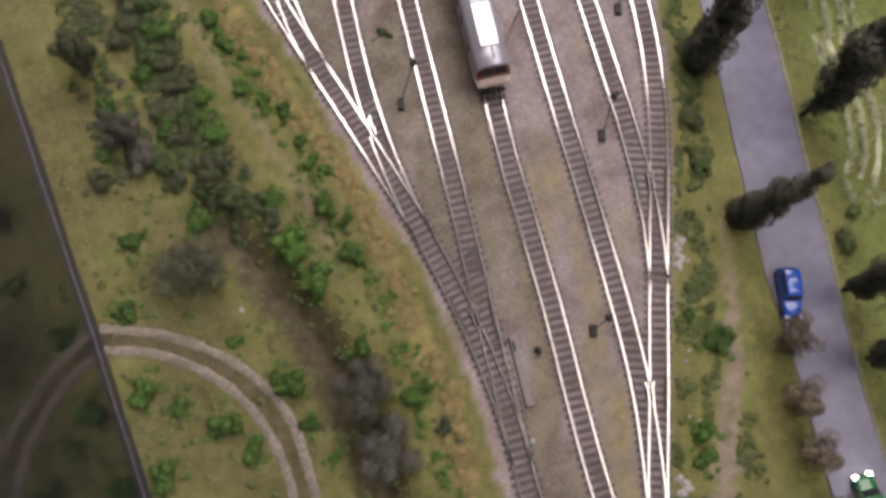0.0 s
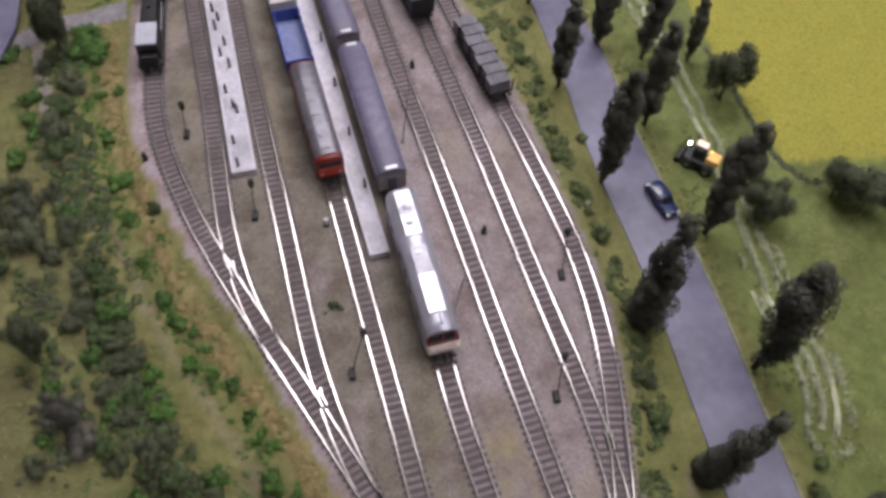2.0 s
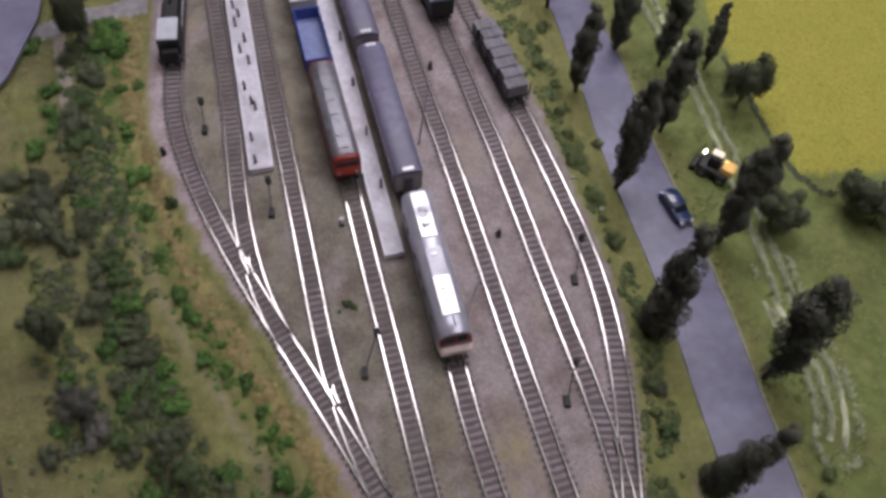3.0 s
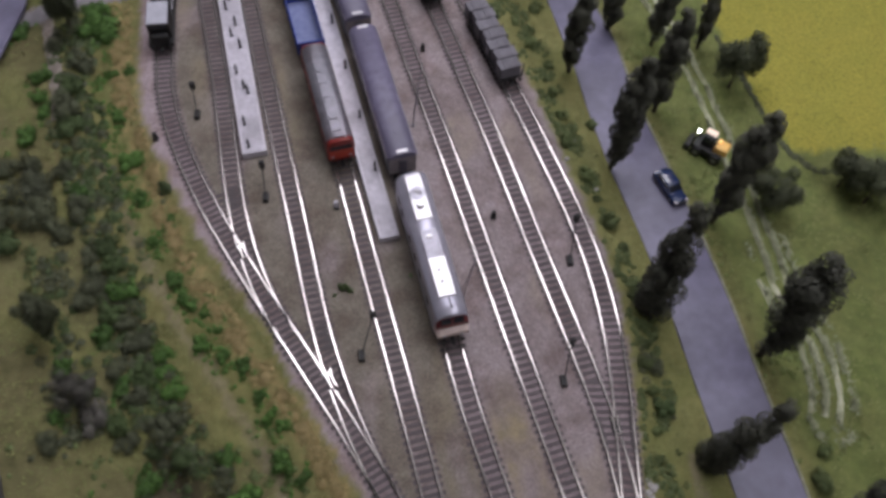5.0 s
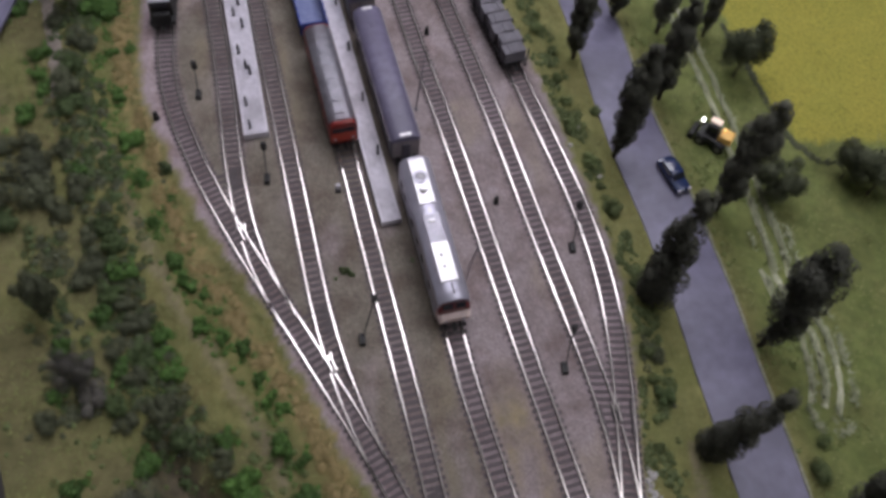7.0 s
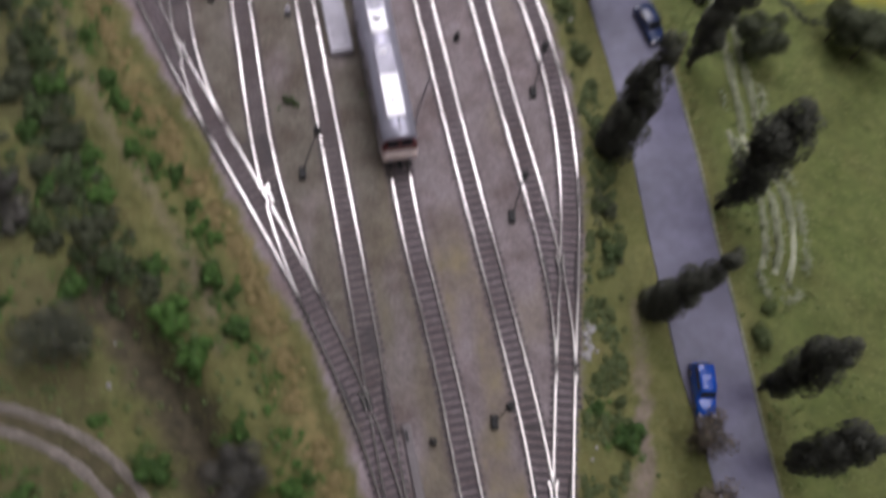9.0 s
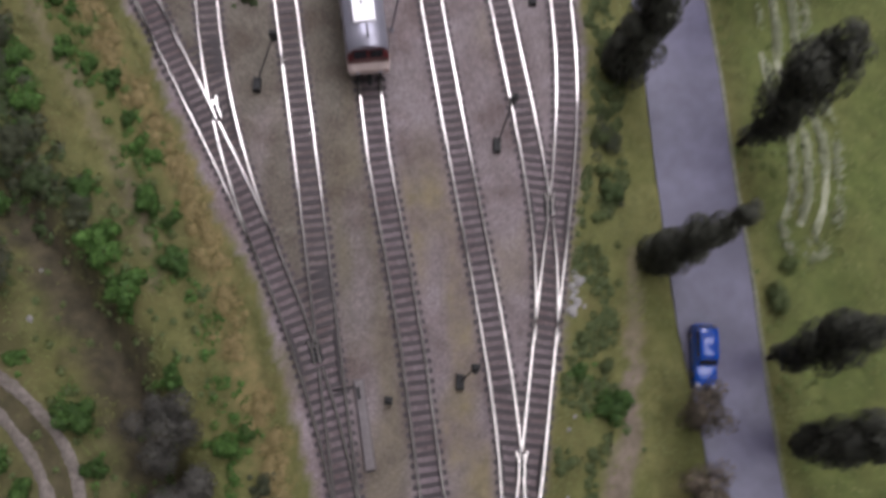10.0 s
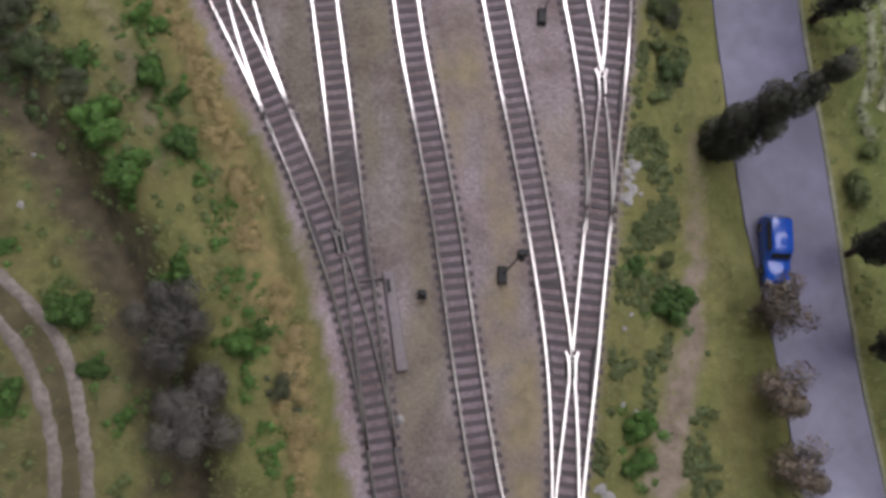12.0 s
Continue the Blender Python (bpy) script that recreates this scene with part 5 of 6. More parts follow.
def lobes(rnd, radius, height, count):
    out = [((0, 0, height * 0.42), (radius * 0.62, height * 0.45))]
    for _ in range(count):
        a, d = rnd.uniform(0, 6.28), radius * rnd.uniform(0.35, 0.72)
        r = radius * rnd.uniform(0.26, 0.46)
        out.append(((d * math.cos(a), d * math.sin(a), height * rnd.uniform(0.2, 0.75)), (r, r * 0.9)))
    return out


def bush_meshes(mat, count, radius, height, leaves, size, seed):
    out = []
    for k in range(count):
        rnd = random.Random(seed + k)
        out.append(leaf_cloud("bush", rnd, lobes(rnd, radius, height, 8), leaves, size, mat))
    return out


BUSHES = bush_meshes(M_BRIGHT, 5, 1.0, 0.9, 1500, 0.085, 10)
SCRUBS = bush_meshes(M_SCRUB, 4, 1.0, 0.85, 3400, 0.046, 30)
BANKS = bush_meshes(M_BANK, 3, 1.0, 0.9, 2200, 0.06, 90)
DEEPS = bush_meshes(M_DEEP, 3, 1.0, 0.9, 2600, 0.056, 120)
GREYS = bush_meshes(M_GREYSCRUB, 3, 1.0, 1.0, 2600, 0.054, 50)


def put_bush(meshes, rnd, x, y, r, name, label, group):
    ob = new(name, rnd.choice(meshes))
    s = r * rnd.uniform(0.95, 1.2)
    ob.matrix_basis = pose(x, y, ground_z(x, y) - 0.001, 0, 0, rnd.uniform(0, 360)) @ Matrix.Diagonal((s, s * rnd.uniform(0.75, 1.0), s * rnd.uniform(0.8, 1.1), 1))
    tagged(ob, label, "bush", group)


VERGE_BUSHES = [(-0.31, 0.356, 0.013), (-0.292, 0.34, 0.007), (-0.295, 0.308, 0.01), (-0.272, 0.293, 0.01), (-0.252, 0.282, 0.009), (-0.279, 0.322, 0.005), (-0.236, 0.25, 0.008), (-0.226, 0.229, 0.009),
                (-0.213, 0.218, 0.008), (-0.211, 0.181, 0.012), (-0.194, 0.169, 0.008), (-0.189, 0.136, 0.012), (-0.181, 0.048, 0.01), (-0.135, 0.002, 0.012), (-0.122, 0.009, 0.008),
                (-0.334, 0.455, 0.007), (-0.368, 0.484, 0.012), (-0.384, 0.534, 0.016), (-0.403, 0.596, 0.01), (-0.397, 0.664, 0.009), (-0.418, 0.662, 0.008), (-0.35, 0.43, 0.009), (-0.327, 0.383, 0.011)]
SLOPE_BUSHES = [(-0.428, 0.294, 0.013), (-0.426, 0.245, 0.01), (-0.377, 0.375, 0.015), (-0.392, 0.329, 0.014), (-0.335, 0.305, 0.012), (-0.332, 0.284, 0.011), (-0.371, 0.275, 0.011), (-0.318, 0.263, 0.012),
                (-0.342, 0.182, 0.018), (-0.399, 0.16, 0.013), (-0.266, 0.192, 0.01), (-0.249, 0.152, 0.016), (-0.243, 0.141, 0.013), (-0.224, 0.114, 0.017), (-0.223, 0.101, 0.008), (-0.44, 0.5, 0.012)]
RUT_BUSHES = [(-0.402, 0.089, 0.012), (-0.302, 0.059, 0.009), (-0.25, 0.017, 0.015), (-0.232, -0.02, 0.01), (-0.21, -0.051, 0.008), (-0.384, 0.014, 0.015), (-0.353, 0.0, 0.011), (-0.31, -0.019, 0.014),
              (-0.283, -0.042, 0.015), (-0.364, -0.062, 0.013), (-0.415, 0.088, 0.006), (0.128, -0.044, 0.012), (0.126, -0.067, 0.011), (0.153, 0.038, 0.014), (0.126, 0.063, 0.009)]
FAR_BUSHES = [(-0.441, 0.739, 0.024), (-0.54, 0.747, 0.014), (-0.503, 0.67, 0.012), (-0.501, 0.641, 0.01), (-0.491, 0.618, 0.012), (-0.508, 0.582, 0.016), (-0.429, 0.725, 0.014), (-0.45, 0.77, 0.016)]
GREEN_BUSHES = VERGE_BUSHES + SLOPE_BUSHES + RUT_BUSHES + FAR_BUSHES
DARK_PLANTS = [(-0.411, 0.388, 0.021), (-0.386, 0.35, 0.014), (-0.355, 0.317, 0.015), (-0.378, 0.293, 0.011), (-0.348, 0.281, 0.014), (-0.354, 0.26, 0.012), (-0.331, 0.225, 0.015), (-0.307, 0.201, 0.013),
               (-0.43, 0.218, 0.011), (-0.267, 0.173, 0.012), (-0.336, 0.208, 0.008), (-0.494, 0.725, 0.014), (-0.522, 0.54, 0.018), (-0.343, 0.493, 0.008), (-0.435, 0.475, 0.018), (-0.107, -0.029, 0.009),
               (-0.4, 0.43, 0.014), (-0.46, 0.53, 0.014), (0.152, 0.256, 0.014), (0.153, 0.211, 0.011), (-0.42, 0.42, 0.012)]
GREY_PLANTS = [(-0.404, 0.275, 0.01), (-0.394, 0.241, 0.018), (-0.408, 0.258, 0.008)]
THICKET = [(-0.462, 0.612, 0.02), (-0.458, 0.588, 0.02), (-0.494, 0.501, 0.026), (-0.482, 0.469, 0.025), (-0.464, 0.644, 0.016), (-0.455, 0.68, 0.015), (-0.52, 0.47, 0.02), (-0.51, 0.44, 0.02), (-0.45, 0.45, 0.016),
           (-0.5, 0.545, 0.016), (-0.37, 0.235, 0.014), (-0.36, 0.215, 0.012), (-0.318, 0.235, 0.013), (-0.39, 0.405, 0.014), (-0.415, 0.365, 0.012), (-0.37, 0.34, 0.012)]
BANK_SCRUB = [(0.105, 0.76, 0.011), (0.088, 0.691, 0.01), (0.105, 0.657, 0.009), (0.11, 0.534, 0.011), (0.121, 0.485, 0.012), (0.139, 0.423, 0.013), (0.105, 0.611, 0.009), (0.11, 0.576, 0.01),
              (0.145, 0.257, 0.01), (0.145, 0.565, 0.008), (0.149, 0.332, 0.01), (0.149, 0.394, 0.009), (0.075, 0.73, 0.009), (0.095, 0.72, 0.008), (0.13, 0.455, 0.008), (0.097, 0.635, 0.007),
              (0.15, 0.3, 0.009), (0.148, 0.28, 0.008), (0.146, 0.23, 0.009), (0.142, 0.19, 0.008), (0.137, 0.16, 0.007), (0.128, 0.09, 0.008), (0.148, 0.07, 0.008), (0.29, 0.13, 0.012), (0.3, 0.16, 0.01)]
rnd = random.Random(8)
for x, y, r in GREEN_BUSHES:
    put_bush(BUSHES, rnd, x, y, r, "green_bush", "fresh green leafy bush in olive grass", "green bushes")
for k, (x, y, r) in enumerate(DARK_PLANTS + THICKET):
    if k % 3 == 1:
        put_bush(DEEPS, rnd, x, y, r * 1.1, "deep_bush", "deep green leafy bush among grey scrub", "dark scrub")
    else:
        put_bush(SCRUBS, rnd, x, y, r * 1.1, "scrub_bush", "dark grey-green scrub bush in olive grass", "dark scrub")
for x, y, r in GREY_PLANTS:
    put_bush(GREYS, rnd, x, y, r * 1.1, "ash_bush", "ash-grey leafless scrub in olive grass", "grey scrub")
for x, y, r in ((-0.153, 0.359, 0.006), (-0.146, 0.355, 0.004), (-0.162, 0.351, 0.003), (-0.083, 0.369, 0.003)):
    put_bush(DEEPS, rnd, x, y, r, "track_weed", "small green weed growing in dirty ballast", "track weeds")
for x, y, r in BANK_SCRUB:
    put_bush(BANKS, rnd, x, y, r, "bank_bush", "low dark green scrub on the railway bank", "bank scrub")


def trunk_mesh(height, r0, limbs, rnd, spread):
    bm = bmesh.new()
    add_rod(bm, (0, 0, 0), (0, 0, height), r0, r0 * 0.35, 9)
    for k in range(limbs):
        a, z = 2.4 * k + rnd.random(), height * rnd.uniform(0.3, 0.9)
        add_rod(bm, (0, 0, z), (spread * math.cos(a), spread * math.sin(a), z + spread * 0.8), r0 * 0.45, r0 * 0.12, 6)
    return bm


def build_poplar(seed, outline, label):
    """A slim tree, one high: outline gives the crown's radius at heights; lobes stray from its axis."""
    rnd = random.Random(seed)
    tree = thing("poplar_tree", pose(0, 0, 0), label, "tree", "roadside poplars")
    part("trunk", trunk_mesh(0.8, 0.017, 9, rnd, 0.05), M_TRUNK, tree)
    zs, rs = [p[0] for p in outline], [p[1] for p in outline]
    stack, u = [], zs[0]
    while u < zs[-1]:
        r = float(np.interp(u, zs, rs))
        for _ in range(3):
            a, k = rnd.uniform(0, 6.28), rnd.uniform(0.42, 0.72)
            d = r * (1 - k) * rnd.uniform(0.7, 1.6)
            stack.append(((d * math.cos(a), d * math.sin(a), u + rnd.uniform(-0.02, 0.02)), (r * k, r * k * 1.3)))
        u += 0.055
    crown = new("crown", leaf_cloud("crown", rnd, stack, 15000, 0.0085, M_POPLAR, 0.4, 0.84))
    crown.parent = tree
    return tree


SLIM = [(0.07, 0.02), (0.15, 0.055), (0.3, 0.09), (0.45, 0.082), (0.6, 0.1), (0.74, 0.095), (0.86, 0.06), (0.94, 0.055), (1.0, 0.02)]
BROAD = [(0.06, 0.02), (0.15, 0.065), (0.3, 0.115), (0.4, 0.08), (0.52, 0.14), (0.62, 0.095), (0.74, 0.15), (0.83, 0.085), (0.92, 0.11), (1.0, 0.04)]
FAT_FOOT = [(0.03, 0.09), (0.12, 0.12), (0.28, 0.125), (0.42, 0.1), (0.55, 0.105), (0.7, 0.085), (0.78, 0.05), (0.88, 0.07), (0.96, 0.06), (1.0, 0.02)]
# x, y, height, breadth, model
POPLARS = [(0.132, 0.652, 0.145, 1.1, 0), (0.267, 0.262, 0.185, 0.98, 1), (0.188, 0.159, 0.15, 1.0, 2), (0.157, 0.503, 0.185, 0.95, 0), (0.226, 0.584, 0.17, 1.0, 0), (0.165, 0.32, 0.195, 0.92, 2),
           (0.258, 0.424, 0.19, 0.98, 0), (0.302, 0.68, 0.11, 1.0, 0), (0.194, 0.72, 0.12, 1.25, 0), (0.2825, 0.0825, 0.165, 0.85, 1), (0.296, 0.016, 0.15, 0.95, 1), (0.116, 0.8, 0.15, 1.0, 0),
           (0.245, 0.69, 0.15, 1.0, 0), (0.21, 0.86, 0.15, 1.0, 0)]
models = [build_poplar(3, SLIM, "tall slim dark green poplar beside the road"), build_poplar(5, BROAD, "tall dark poplar with a broad ragged crown by the road"),
          build_poplar(9, FAT_FOOT, "dark poplar leafy to the ground with a thin top")]
for k, (x, y, h, wide, kind) in enumerate(POPLARS):
    m = pose(x, y, ground_z(x, y) - 0.001, rnd.uniform(-2, 2), rnd.uniform(-2, 2), rnd.uniform(0, 360))
    tree = models[k] if k < 3 else copy_thing(models[kind], m)
    if (x, y) == (0.188, 0.159):
        m = pose(x, y, m.translation.z, 6, 6, 40)
    tree.matrix_basis = m @ Matrix.Diagonal((h * wide, h * wide, h, 1))


def build_round_tree(name, label, mat, seed, leaves, size, limbs=7):
    rnd = random.Random(seed)
    tree = thing(name, pose(0, 0, 0), label, "tree", "round trees")
    part("trunk", trunk_mesh(0.9, 0.05, limbs, rnd, 0.4), M_TRUNK, tree)
    cloud = [((c[0], c[1], c[2] + 0.45), r) for c, r in lobes(rnd, 1.0, 1.3, 11)]
    crown = new("crown", leaf_cloud("crown", rnd, cloud, leaves, size, mat, 0.9, 0.5))
    crown.parent = tree
    return tree


def plant(tree, x, y, r, h):
    tree.matrix_basis = pose(x, y, ground_z(x, y) - 0.001, 0, 0, rnd.uniform(0, 360)) @ Matrix.Diagonal((r, r, h, 1))


ROUND = [(0.326, 0.441, 0.028, 0.035), (0.44, 0.438, 0.034, 0.045), (0.325, 0.613, 0.03, 0.05), (-0.448, 0.338, 0.021, 0.04), (-0.478, 0.745, 0.022, 0.055), (-0.488, 0.79, 0.02, 0.06), (0.415, 0.46, 0.025, 0.035)]
base = build_round_tree("round_tree", "bushy grey-green broadleaf tree in meadow", M_SCRUB, 70, 8500, 0.042)
plant(base, *ROUND[0])
for row in ROUND[1:]:
    plant(copy_thing(base, pose(0, 0, 0)), *row)
base = build_round_tree("ash_grey_tree", "ash-grey twiggy tree on the brown slope", M_GREYSCRUB, 74, 12000, 0.026)
plant(base, -0.161, -0.046, 0.033, 0.028)
plant(copy_thing(base, pose(0, 0, 0)), -0.178, 0.008, 0.031, 0.03)
plant(copy_thing(base, pose(0, 0, 0)), -0.408, 0.263, 0.02, 0.03)
base = build_round_tree("grey_green_tree", "wide thin grey-green tree on the olive slope", M_ASHGREEN, 81, 9000, 0.026)
plant(base, -0.338, 0.121, 0.036, 0.032)
base = build_round_tree("autumn_tree", "brown twiggy tree with rose tinted tips by the road", M_TWIG, 77, 3000, 0.048, 18)
plant(base, 0.2155, 0.0375, 0.023, 0.028)
for x, y in ((0.2185, -0.0205), (0.2275, -0.069), (0.243, -0.125)):
    plant(copy_thing(base, pose(0, 0, 0)), x, y, 0.022, 0.027)


# ---- small stones ----
def stone_mesh(seed):
    bm = bmesh.new()
    bmesh.ops.create_icosphere(bm, subdivisions=2, radius=1.0)
    for v in bm.verts:
        v.co *= 1 + 0.35 * noise.noise(v.co * 1.3 + Vector((seed, 0, 0)))
        v.co.z *= 0.6
    me = bpy.data.meshes.new("stone")
    bm.to_mesh(me)
    bm.free()
    me.materials.append(M_STONE)
    return me


STONES = [stone_mesh(k) for k in range(3)]
for x, y, r in ((-0.3186, 0.2274, 0.0035), (-0.33, 0.24, 0.002), (-0.296, 0.0887, 0.003), (-0.313, 0.19, 0.0022), (-0.0302, -0.0454, 0.003), (0.117, 0.02, 0.002), (0.122, 0.03, 0.0018), (0.125, -0.035, 0.0025),
                (0.116, -0.03, 0.002), (0.13, 0.115, 0.002), (0.142, 0.13, 0.0018), (0.105, 0.51, 0.003), (0.133, 0.47, 0.0035), (0.12, 0.54, 0.0025), (-0.3, 0.13, 0.002)):
    ob = new("stone", STONES[int(abs(x) * 1000) % 3])
    ob.matrix_basis = pose(x, y, ground_z(x, y) + 0.3 * r, 0, 0, rnd.uniform(0, 360)) @ Matrix.Diagonal((r, r * 0.8, r, 1))
    tagged(ob, "small pale stone lying in grass", "stone", "pale stones")


rock_rnd = random.Random(21)
for cx, cy, n in ((0.122, 0.126, 9), (0.1035, -0.1, 8)):
    for k in range(n):
        x, y, r = cx + rock_rnd.uniform(-0.004, 0.004), cy + (k / (n - 1) - 0.5) * 0.032, rock_rnd.uniform(0.0022, 0.0045)
        ob = new("rubble_rock", STONES[k % 3])
        ob.matrix_basis = pose(x, y, ground_z(x, y) + 0.2 * r, 0, 0, rock_rnd.uniform(0, 360)) @ Matrix.Diagonal((r, r * 1.3, r * 0.8, 1))
        tagged(ob, "pale broken rock beside the outer rail", "rock", "pale rubble")


# ---- side road and gravel ----
SIDE_LEFT = [(x + 0.004, y) for x, y in ((-0.621, 0.617), (-0.66, 0.73), (-0.756, 1.0))]
SIDE_RIGHT = [(-0.59, 0.617), (-0.556, 0.69), (-0.538, 0.785), (-0.545, 0.9), (-0.57, 1.0)]
for line in (SIDE_LEFT, SIDE_RIGHT):
    line.sort(key=lambda p: p[1])
build_road("road_side", SIDE_LEFT, SIDE_RIGHT, -0.0045, M_ROAD, "smooth lilac-grey side road at the board's edge")
build_rut("trim_path", [(-0.54, 0.79), (-0.512, 0.762), (-0.5, 0.715), (-0.484, 0.66), (-0.475, 0.6)], 0.02, M_RUT, "pale gravel path joining the side road")


M_APRON = surface("worn_grey_apron", (0.19, 0.175, 0.19), (0.27, 0.25, 0.265), 120, 0.8, 0, 0.3, 0.0005, (0.15, 0.138, 0.14))
build_rut("trim_branch", [(-0.55, 0.768), (-0.505, 0.785), (-0.45, 0.8), (-0.4, 0.806)], 0.034, M_APRON, "worn grey branch road joining the side road", 0.003)


# ---- grass, flowers ----
def tufts(name, label, mat, places, size, blades, seed, group_kind="stuff"):
    rnd = random.Random(seed)
    verts, faces = [], []
    for x, y, k in places:
        z = ground_z(x, y) - 0.0003
        for _ in range(blades):
            a, lean = rnd.uniform(0, 6.28), rnd.uniform(0.15, 0.9)
            h, w = size * k * rnd.uniform(0.6, 1.2), size * 0.2
            bx, by = x + rnd.uniform(-1, 1) * size * 0.45, y + rnd.uniform(-1, 1) * size * 0.45
            i = len(verts)
            verts += [(bx - w * math.sin(a), by + w * math.cos(a), z), (bx + w * math.sin(a), by - w * math.cos(a), z), (bx + h * lean * math.cos(a), by + h * lean * math.sin(a), z + h)]
            faces.append((i, i + 1, i + 2))
    me = bpy.data.meshes.new(name)
    me.from_pydata(verts, [], faces)
    me.materials.append(mat)
    clump_shading(me, [(0, 0, 1)] * len(verts))
    return tagged(new(name, me), label, "grass", "", group_kind)


def scatter(count, seed, test):
    rnd = random.Random(seed)
    out = []
    while len(out) < count:
        x, y = rnd.uniform(-0.6, 0.5), rnd.uniform(-0.16, 0.85)
        k = test(x, y, rnd)
        if k:
            out.append((x, y, k))
    return out


def grassy(x, y, rnd):
    if x < line_x(EDGE, y) + 0.004 or line_x(BALLAST_LEFT, y) - 0.006 < x < line_x(BALLAST_RIGHT, y) + 0.003:
        return 0
    if line_x(ROAD_LEFT, y) - 0.003 < x < line_x(ROAD_RIGHT, y) + 0.003 or min(near_line(RUT_A, x, y), near_line(RUT_B, x, y)) < 0.008:
        return 0
    if x > line_x(FIELD, y) and y > 0.525:
        return 0
    if x > line_x(ROAD_RIGHT, y) + 0.02 and rnd.random() < 0.7:
        return 0
    z = zones(x, y)
    return 0 if rnd.random() < max(z[1], z[6]) or noise.noise(Vector((x * 28, y * 28, 9))) < rnd.uniform(-0.5, 0.3) else rnd.uniform(0.6, 1.3)


tufts("grass", "short olive grass fibres over the model landscape", M_GRASS, scatter(20000, 1, grassy), 0.0032, 4, 2)


def farm_rows(x, y, rnd):
    d = near_line(FARM, x, y)
    if x < line_x(ROAD_RIGHT, y) + 0.004:
        return 0
    row = 0.005 < d < 0.0105 or (y < 0.4 and x > line_x(ROAD_RIGHT, y) + 0.03 and 0.017 < d < 0.023)
    return rnd.uniform(0.8, 1.5) if row and noise.noise(Vector((x * 70, y * 25, 2))) > rnd.uniform(-0.3, 0.3) else 0


for off, w in ((-0.0078, 0.0085), (0.0078, 0.0085), (0.0215, 0.0065)):
    line = [p for p in offset_line(curve_through(FARM, 0.012), off) if off < 0.02 or p.y < 0.36]
    build_rut("trim_rut", [(p.x + 0.0022 * noise.noise(p * 40), p.y) for p in line], w, M_PALERUT, "pale chalky wheel rut in the meadow", 0.0008)
tufts("dry_grass", "pale dry grass in rows along the farm track", M_PALEGRASS, scatter(2200, 3, farm_rows), 0.0042, 4, 4)


def flower_cloud():
    rnd = random.Random(6)
    lumps = []
    for p in curve_through(FLOWER_LINE, 0.0042):
        for _ in range(2):
            x, y = p.x + rnd.gauss(0, 0.006), p.y + rnd.gauss(0, 0.004)
            if noise.noise(Vector((x * 45, y * 45, 5))) > -0.08 and x < line_x(BALLAST_LEFT, y) - 0.008:
                r = rnd.uniform(0.003, 0.0078)
                lumps.append(((x, y, ground_z(x, y) + r * 0.1), (r, r)))
    verts, faces, normals = [], [], []
    for c, (r, _) in lumps:
        for _ in range(120):
            n = Vector((rnd.gauss(0, 1), rnd.gauss(0, 1), abs(rnd.gauss(0, 1)))).normalized()
            p = Vector(c) + Vector((n.x, n.y, n.z * 0.42)) * r * rnd.uniform(0.45, 1.3)
            u = n.orthogonal().normalized()
            u.rotate(Matrix.Rotation(rnd.uniform(0, 6.28), 3, n))
            v, s = n.cross(u), 0.0008 * rnd.uniform(0.6, 1.4)
            i = len(verts)
            verts += [p - u * s, p + v * s, p + u * s, p - v * s]
            faces.append((i + 3, i + 2, i + 1, i))
            normals += [(n + Vector((0, 0, 0.5))).normalized()] * 4
    me = bpy.data.meshes.new("flower_foam")
    me.from_pydata(verts, [], faces)
    me.materials.append(M_FLOWER)
    clump_shading(me, normals)
    tagged(new("flower_foam", me), "ochre and rust flowering foam along the ballast edge", "flowers", "", "stuff")


flower_cloud()


def undergrowth(name, label, mat, places, leaves, size, seed):
    """Low clumps of fine leaves, too many to count."""
    rnd = random.Random(seed)
    verts, faces, normals = [], [], []
    for x, y, r in places:
        z = ground_z(x, y)
        for _ in range(leaves):
            n = Vector((rnd.gauss(0, 1), rnd.gauss(0, 1), abs(rnd.gauss(0, 0.8)))).normalized()
            p = Vector((x, y, z)) + Vector((n.x * r, n.y * r, n.z * r * 0.8)) * rnd.uniform(0.5, 1.05)
            u = (n + Vector((rnd.gauss(0, 0.7), rnd.gauss(0, 0.7), 0))).orthogonal().normalized()
            u.rotate(Matrix.Rotation(rnd.uniform(0, 6.28), 3, n))
            v, s = n.cross(u), size * rnd.uniform(0.6, 1.4)
            i = len(verts)
            verts += [p - u * s, p + v * s * 0.7, p + u * s, p - v * s * 0.7]
            faces.append((i + 3, i + 2, i + 1, i))
            normals += [(n + Vector((0, 0, 0.4))).normalized()] * 4
    me = bpy.data.meshes.new(name)
    me.from_pydata(verts, [], faces)
    me.materials.append(mat)
    clump_shading(me, normals)
    tagged(new(name, me), label, "undergrowth", "", "stuff")


SCRUB_LINE = [(-0.47, 0.76), (-0.455, 0.6), (-0.4, 0.43), (-0.37, 0.33), (-0.335, 0.24), (-0.3, 0.19)]
TREE_LINE = [(-0.46, 0.42), (-0.445, 0.34), (-0.42, 0.27), (-0.4, 0.24)]


def in_scrub(x, y, rnd):
    d = min(near_line(SCRUB_LINE, x, y), near_line(TREE_LINE, x, y) + 0.006)
    return rnd.uniform(0.004, 0.009) if d < 0.03 * rnd.random() ** 0.6 + 0.004 and x > line_x(EDGE, y) + 0.01 else 0


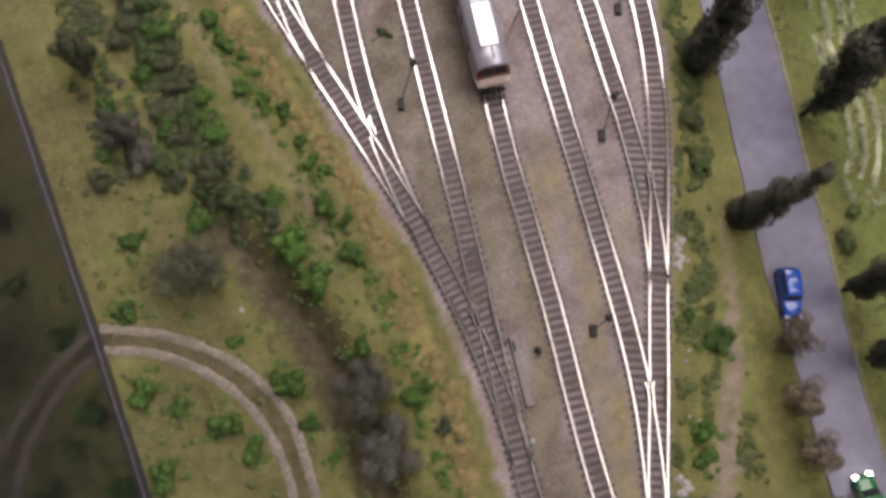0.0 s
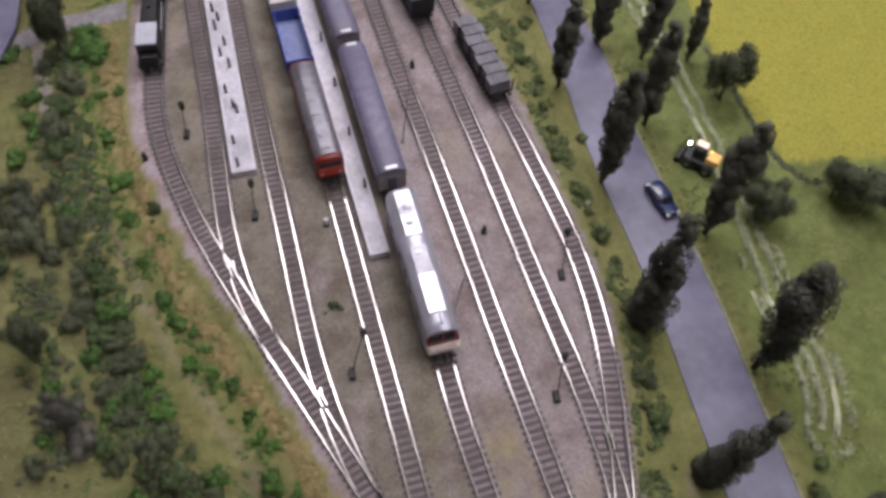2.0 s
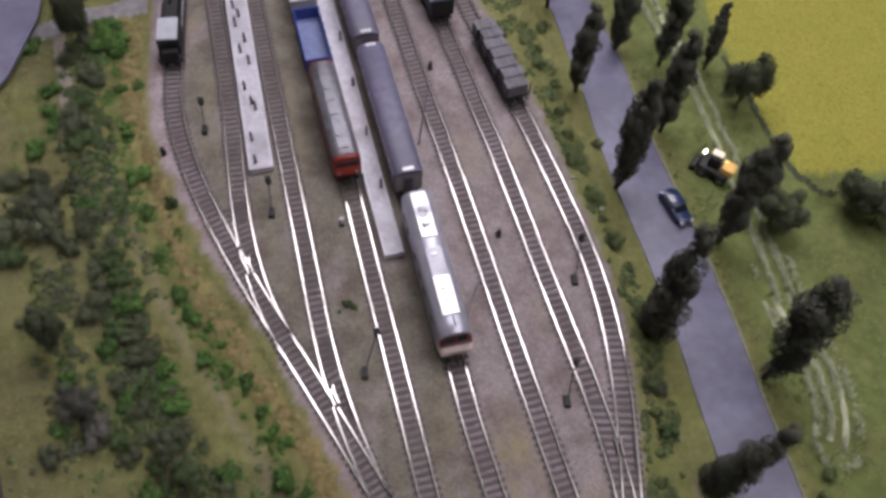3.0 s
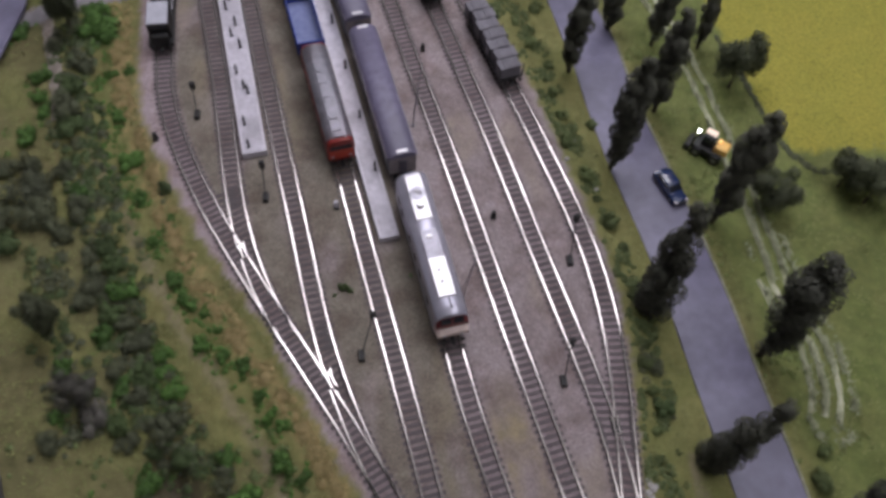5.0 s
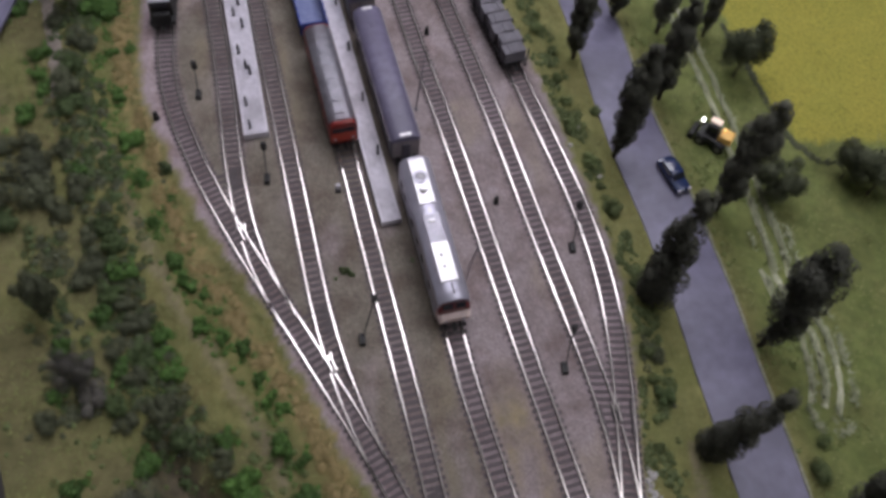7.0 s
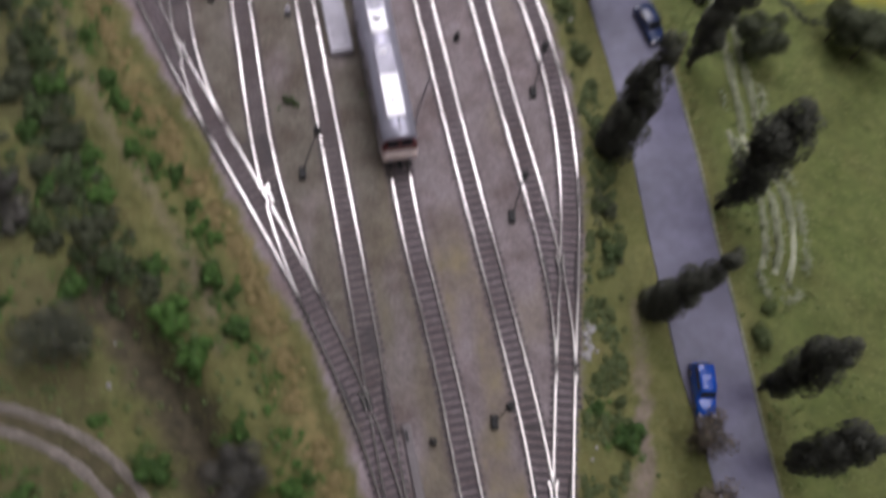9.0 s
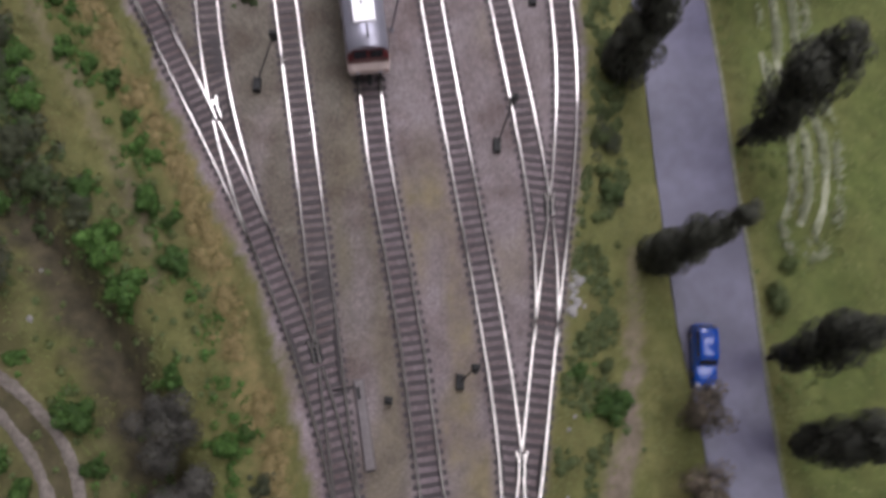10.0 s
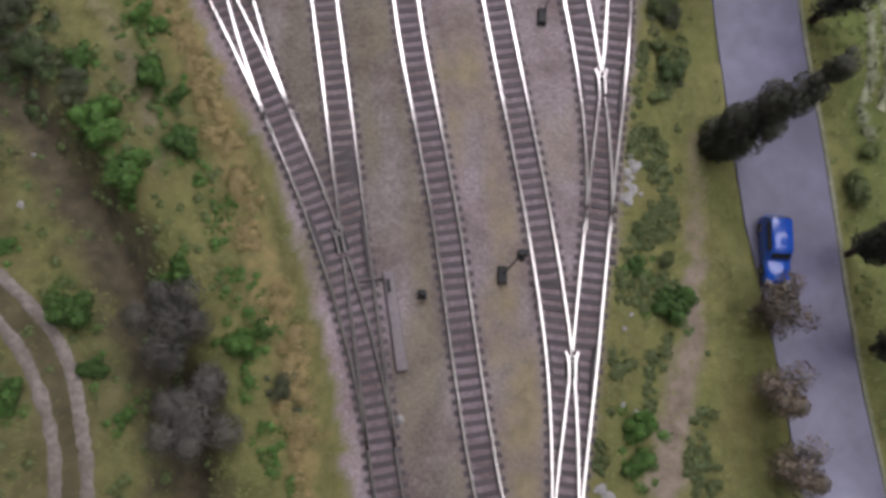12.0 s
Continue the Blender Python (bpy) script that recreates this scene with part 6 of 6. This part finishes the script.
def in_verge(x, y, rnd):
    d = line_x(BALLAST_LEFT, y) - x
    return rnd.uniform(0.002, 0.005) if 0.03 < d < 0.062 and noise.noise(Vector((x * 40, y * 40, 3))) > 0.05 else 0


def on_bank(x, y, rnd):
    a, c = line_x(BALLAST_RIGHT, y), line_x(ROAD_LEFT, y)
    if near_line(FOOT_LINE, x, y) < 0.012:
        return 0
    return rnd.uniform(0.002, 0.0055) if a + 0.004 < x < a + (c - a) * 0.62 and noise.noise(Vector((x * 38, y * 30, 8))) > 0.0 else 0


def by_road(x, y, rnd):
    d = x - line_x(ROAD_RIGHT, y)
    return rnd.uniform(0.002, 0.005) if 0.006 < d < 0.1 and near_line(FARM, x, y) > 0.013 and noise.noise(Vector((x * 34, y * 26, 18))) > 0.16 else 0


def around(plants, seed, count, spread):
    """Places scattered about plants of a list."""
    rnd = random.Random(seed)
    out = []
    for x, y, r in plants:
        for _ in range(count):
            a, d = rnd.uniform(0, 6.28), r * rnd.uniform(0.6, spread)
            px, py = x + d * math.cos(a), y + d * math.sin(a) * 1.2
            if px < line_x(BALLAST_LEFT, py) - 0.012 or line_x(BALLAST_RIGHT, py) + 0.004 < px < line_x(ROAD_LEFT, py) - 0.006:
                if min(near_line(RUT_A, px, py), near_line(RUT_B, px, py)) > 0.009 and px > line_x(EDGE, py) + 0.006:
                    out.append((px, py, rnd.uniform(0.25, 0.5) * r))
    return out


undergrowth("bush_skirts", "low fresh green leaves spreading round the bushes", M_BRIGHT, around(GREEN_BUSHES, 31, 5, 1.6), 70, 0.0009, 32)
undergrowth("scrub_skirts", "low grey-green leaves spreading round the scrub", M_SCRUB, around(DARK_PLANTS, 33, 5, 1.6), 80, 0.001, 34)


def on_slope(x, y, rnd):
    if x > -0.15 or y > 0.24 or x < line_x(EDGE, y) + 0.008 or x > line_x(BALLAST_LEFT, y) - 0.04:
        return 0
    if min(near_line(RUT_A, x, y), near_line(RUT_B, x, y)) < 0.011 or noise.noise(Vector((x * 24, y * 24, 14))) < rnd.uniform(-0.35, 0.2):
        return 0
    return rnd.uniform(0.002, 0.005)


# Plants added over the slope stand in for the weaker light there.
undergrowth("slope_plants", "low dark green plants added to dim the slope by the wheel ruts", M_BANK, scatter(300, 51, on_slope), 60, 0.0012, 52)
HEDGE_LINE = [(0.334, 0.7), (0.346, 0.635), (0.3575, 0.587), (0.365, 0.553), (0.374, 0.512), (0.399, 0.484), (0.44, 0.482), (0.5, 0.488)]


def in_hedge(x, y, rnd):
    return rnd.uniform(0.0018, 0.0032) if near_line(HEDGE_LINE, x, y) < 0.0032 else 0


undergrowth("hedge", "thin dark green hedge along the yellow field", M_SCRUB, scatter(300, 41, in_hedge), 40, 0.001, 42)
undergrowth("undergrowth", "dark grey-green undergrowth between the scrub bushes", M_SCRUB, scatter(270, 11, in_scrub), 90, 0.0013, 12)
undergrowth("deep_undergrowth", "deep green undergrowth between the scrub bushes", M_DEEP, scatter(330, 71, in_scrub), 90, 0.0013, 72)
undergrowth("verge_plants", "low fresh green plants along the flower strip", M_BRIGHT, scatter(420, 13, in_verge), 34, 0.0011, 14)
undergrowth("bank_plants", "low dark green plants on the railway bank", M_BANK, scatter(1000, 15, on_bank), 56, 0.0011, 16)
undergrowth("meadow_plants", "low green plants on the meadow by the road", M_MEADOW, scatter(320, 17, by_road), 40, 0.001, 18)
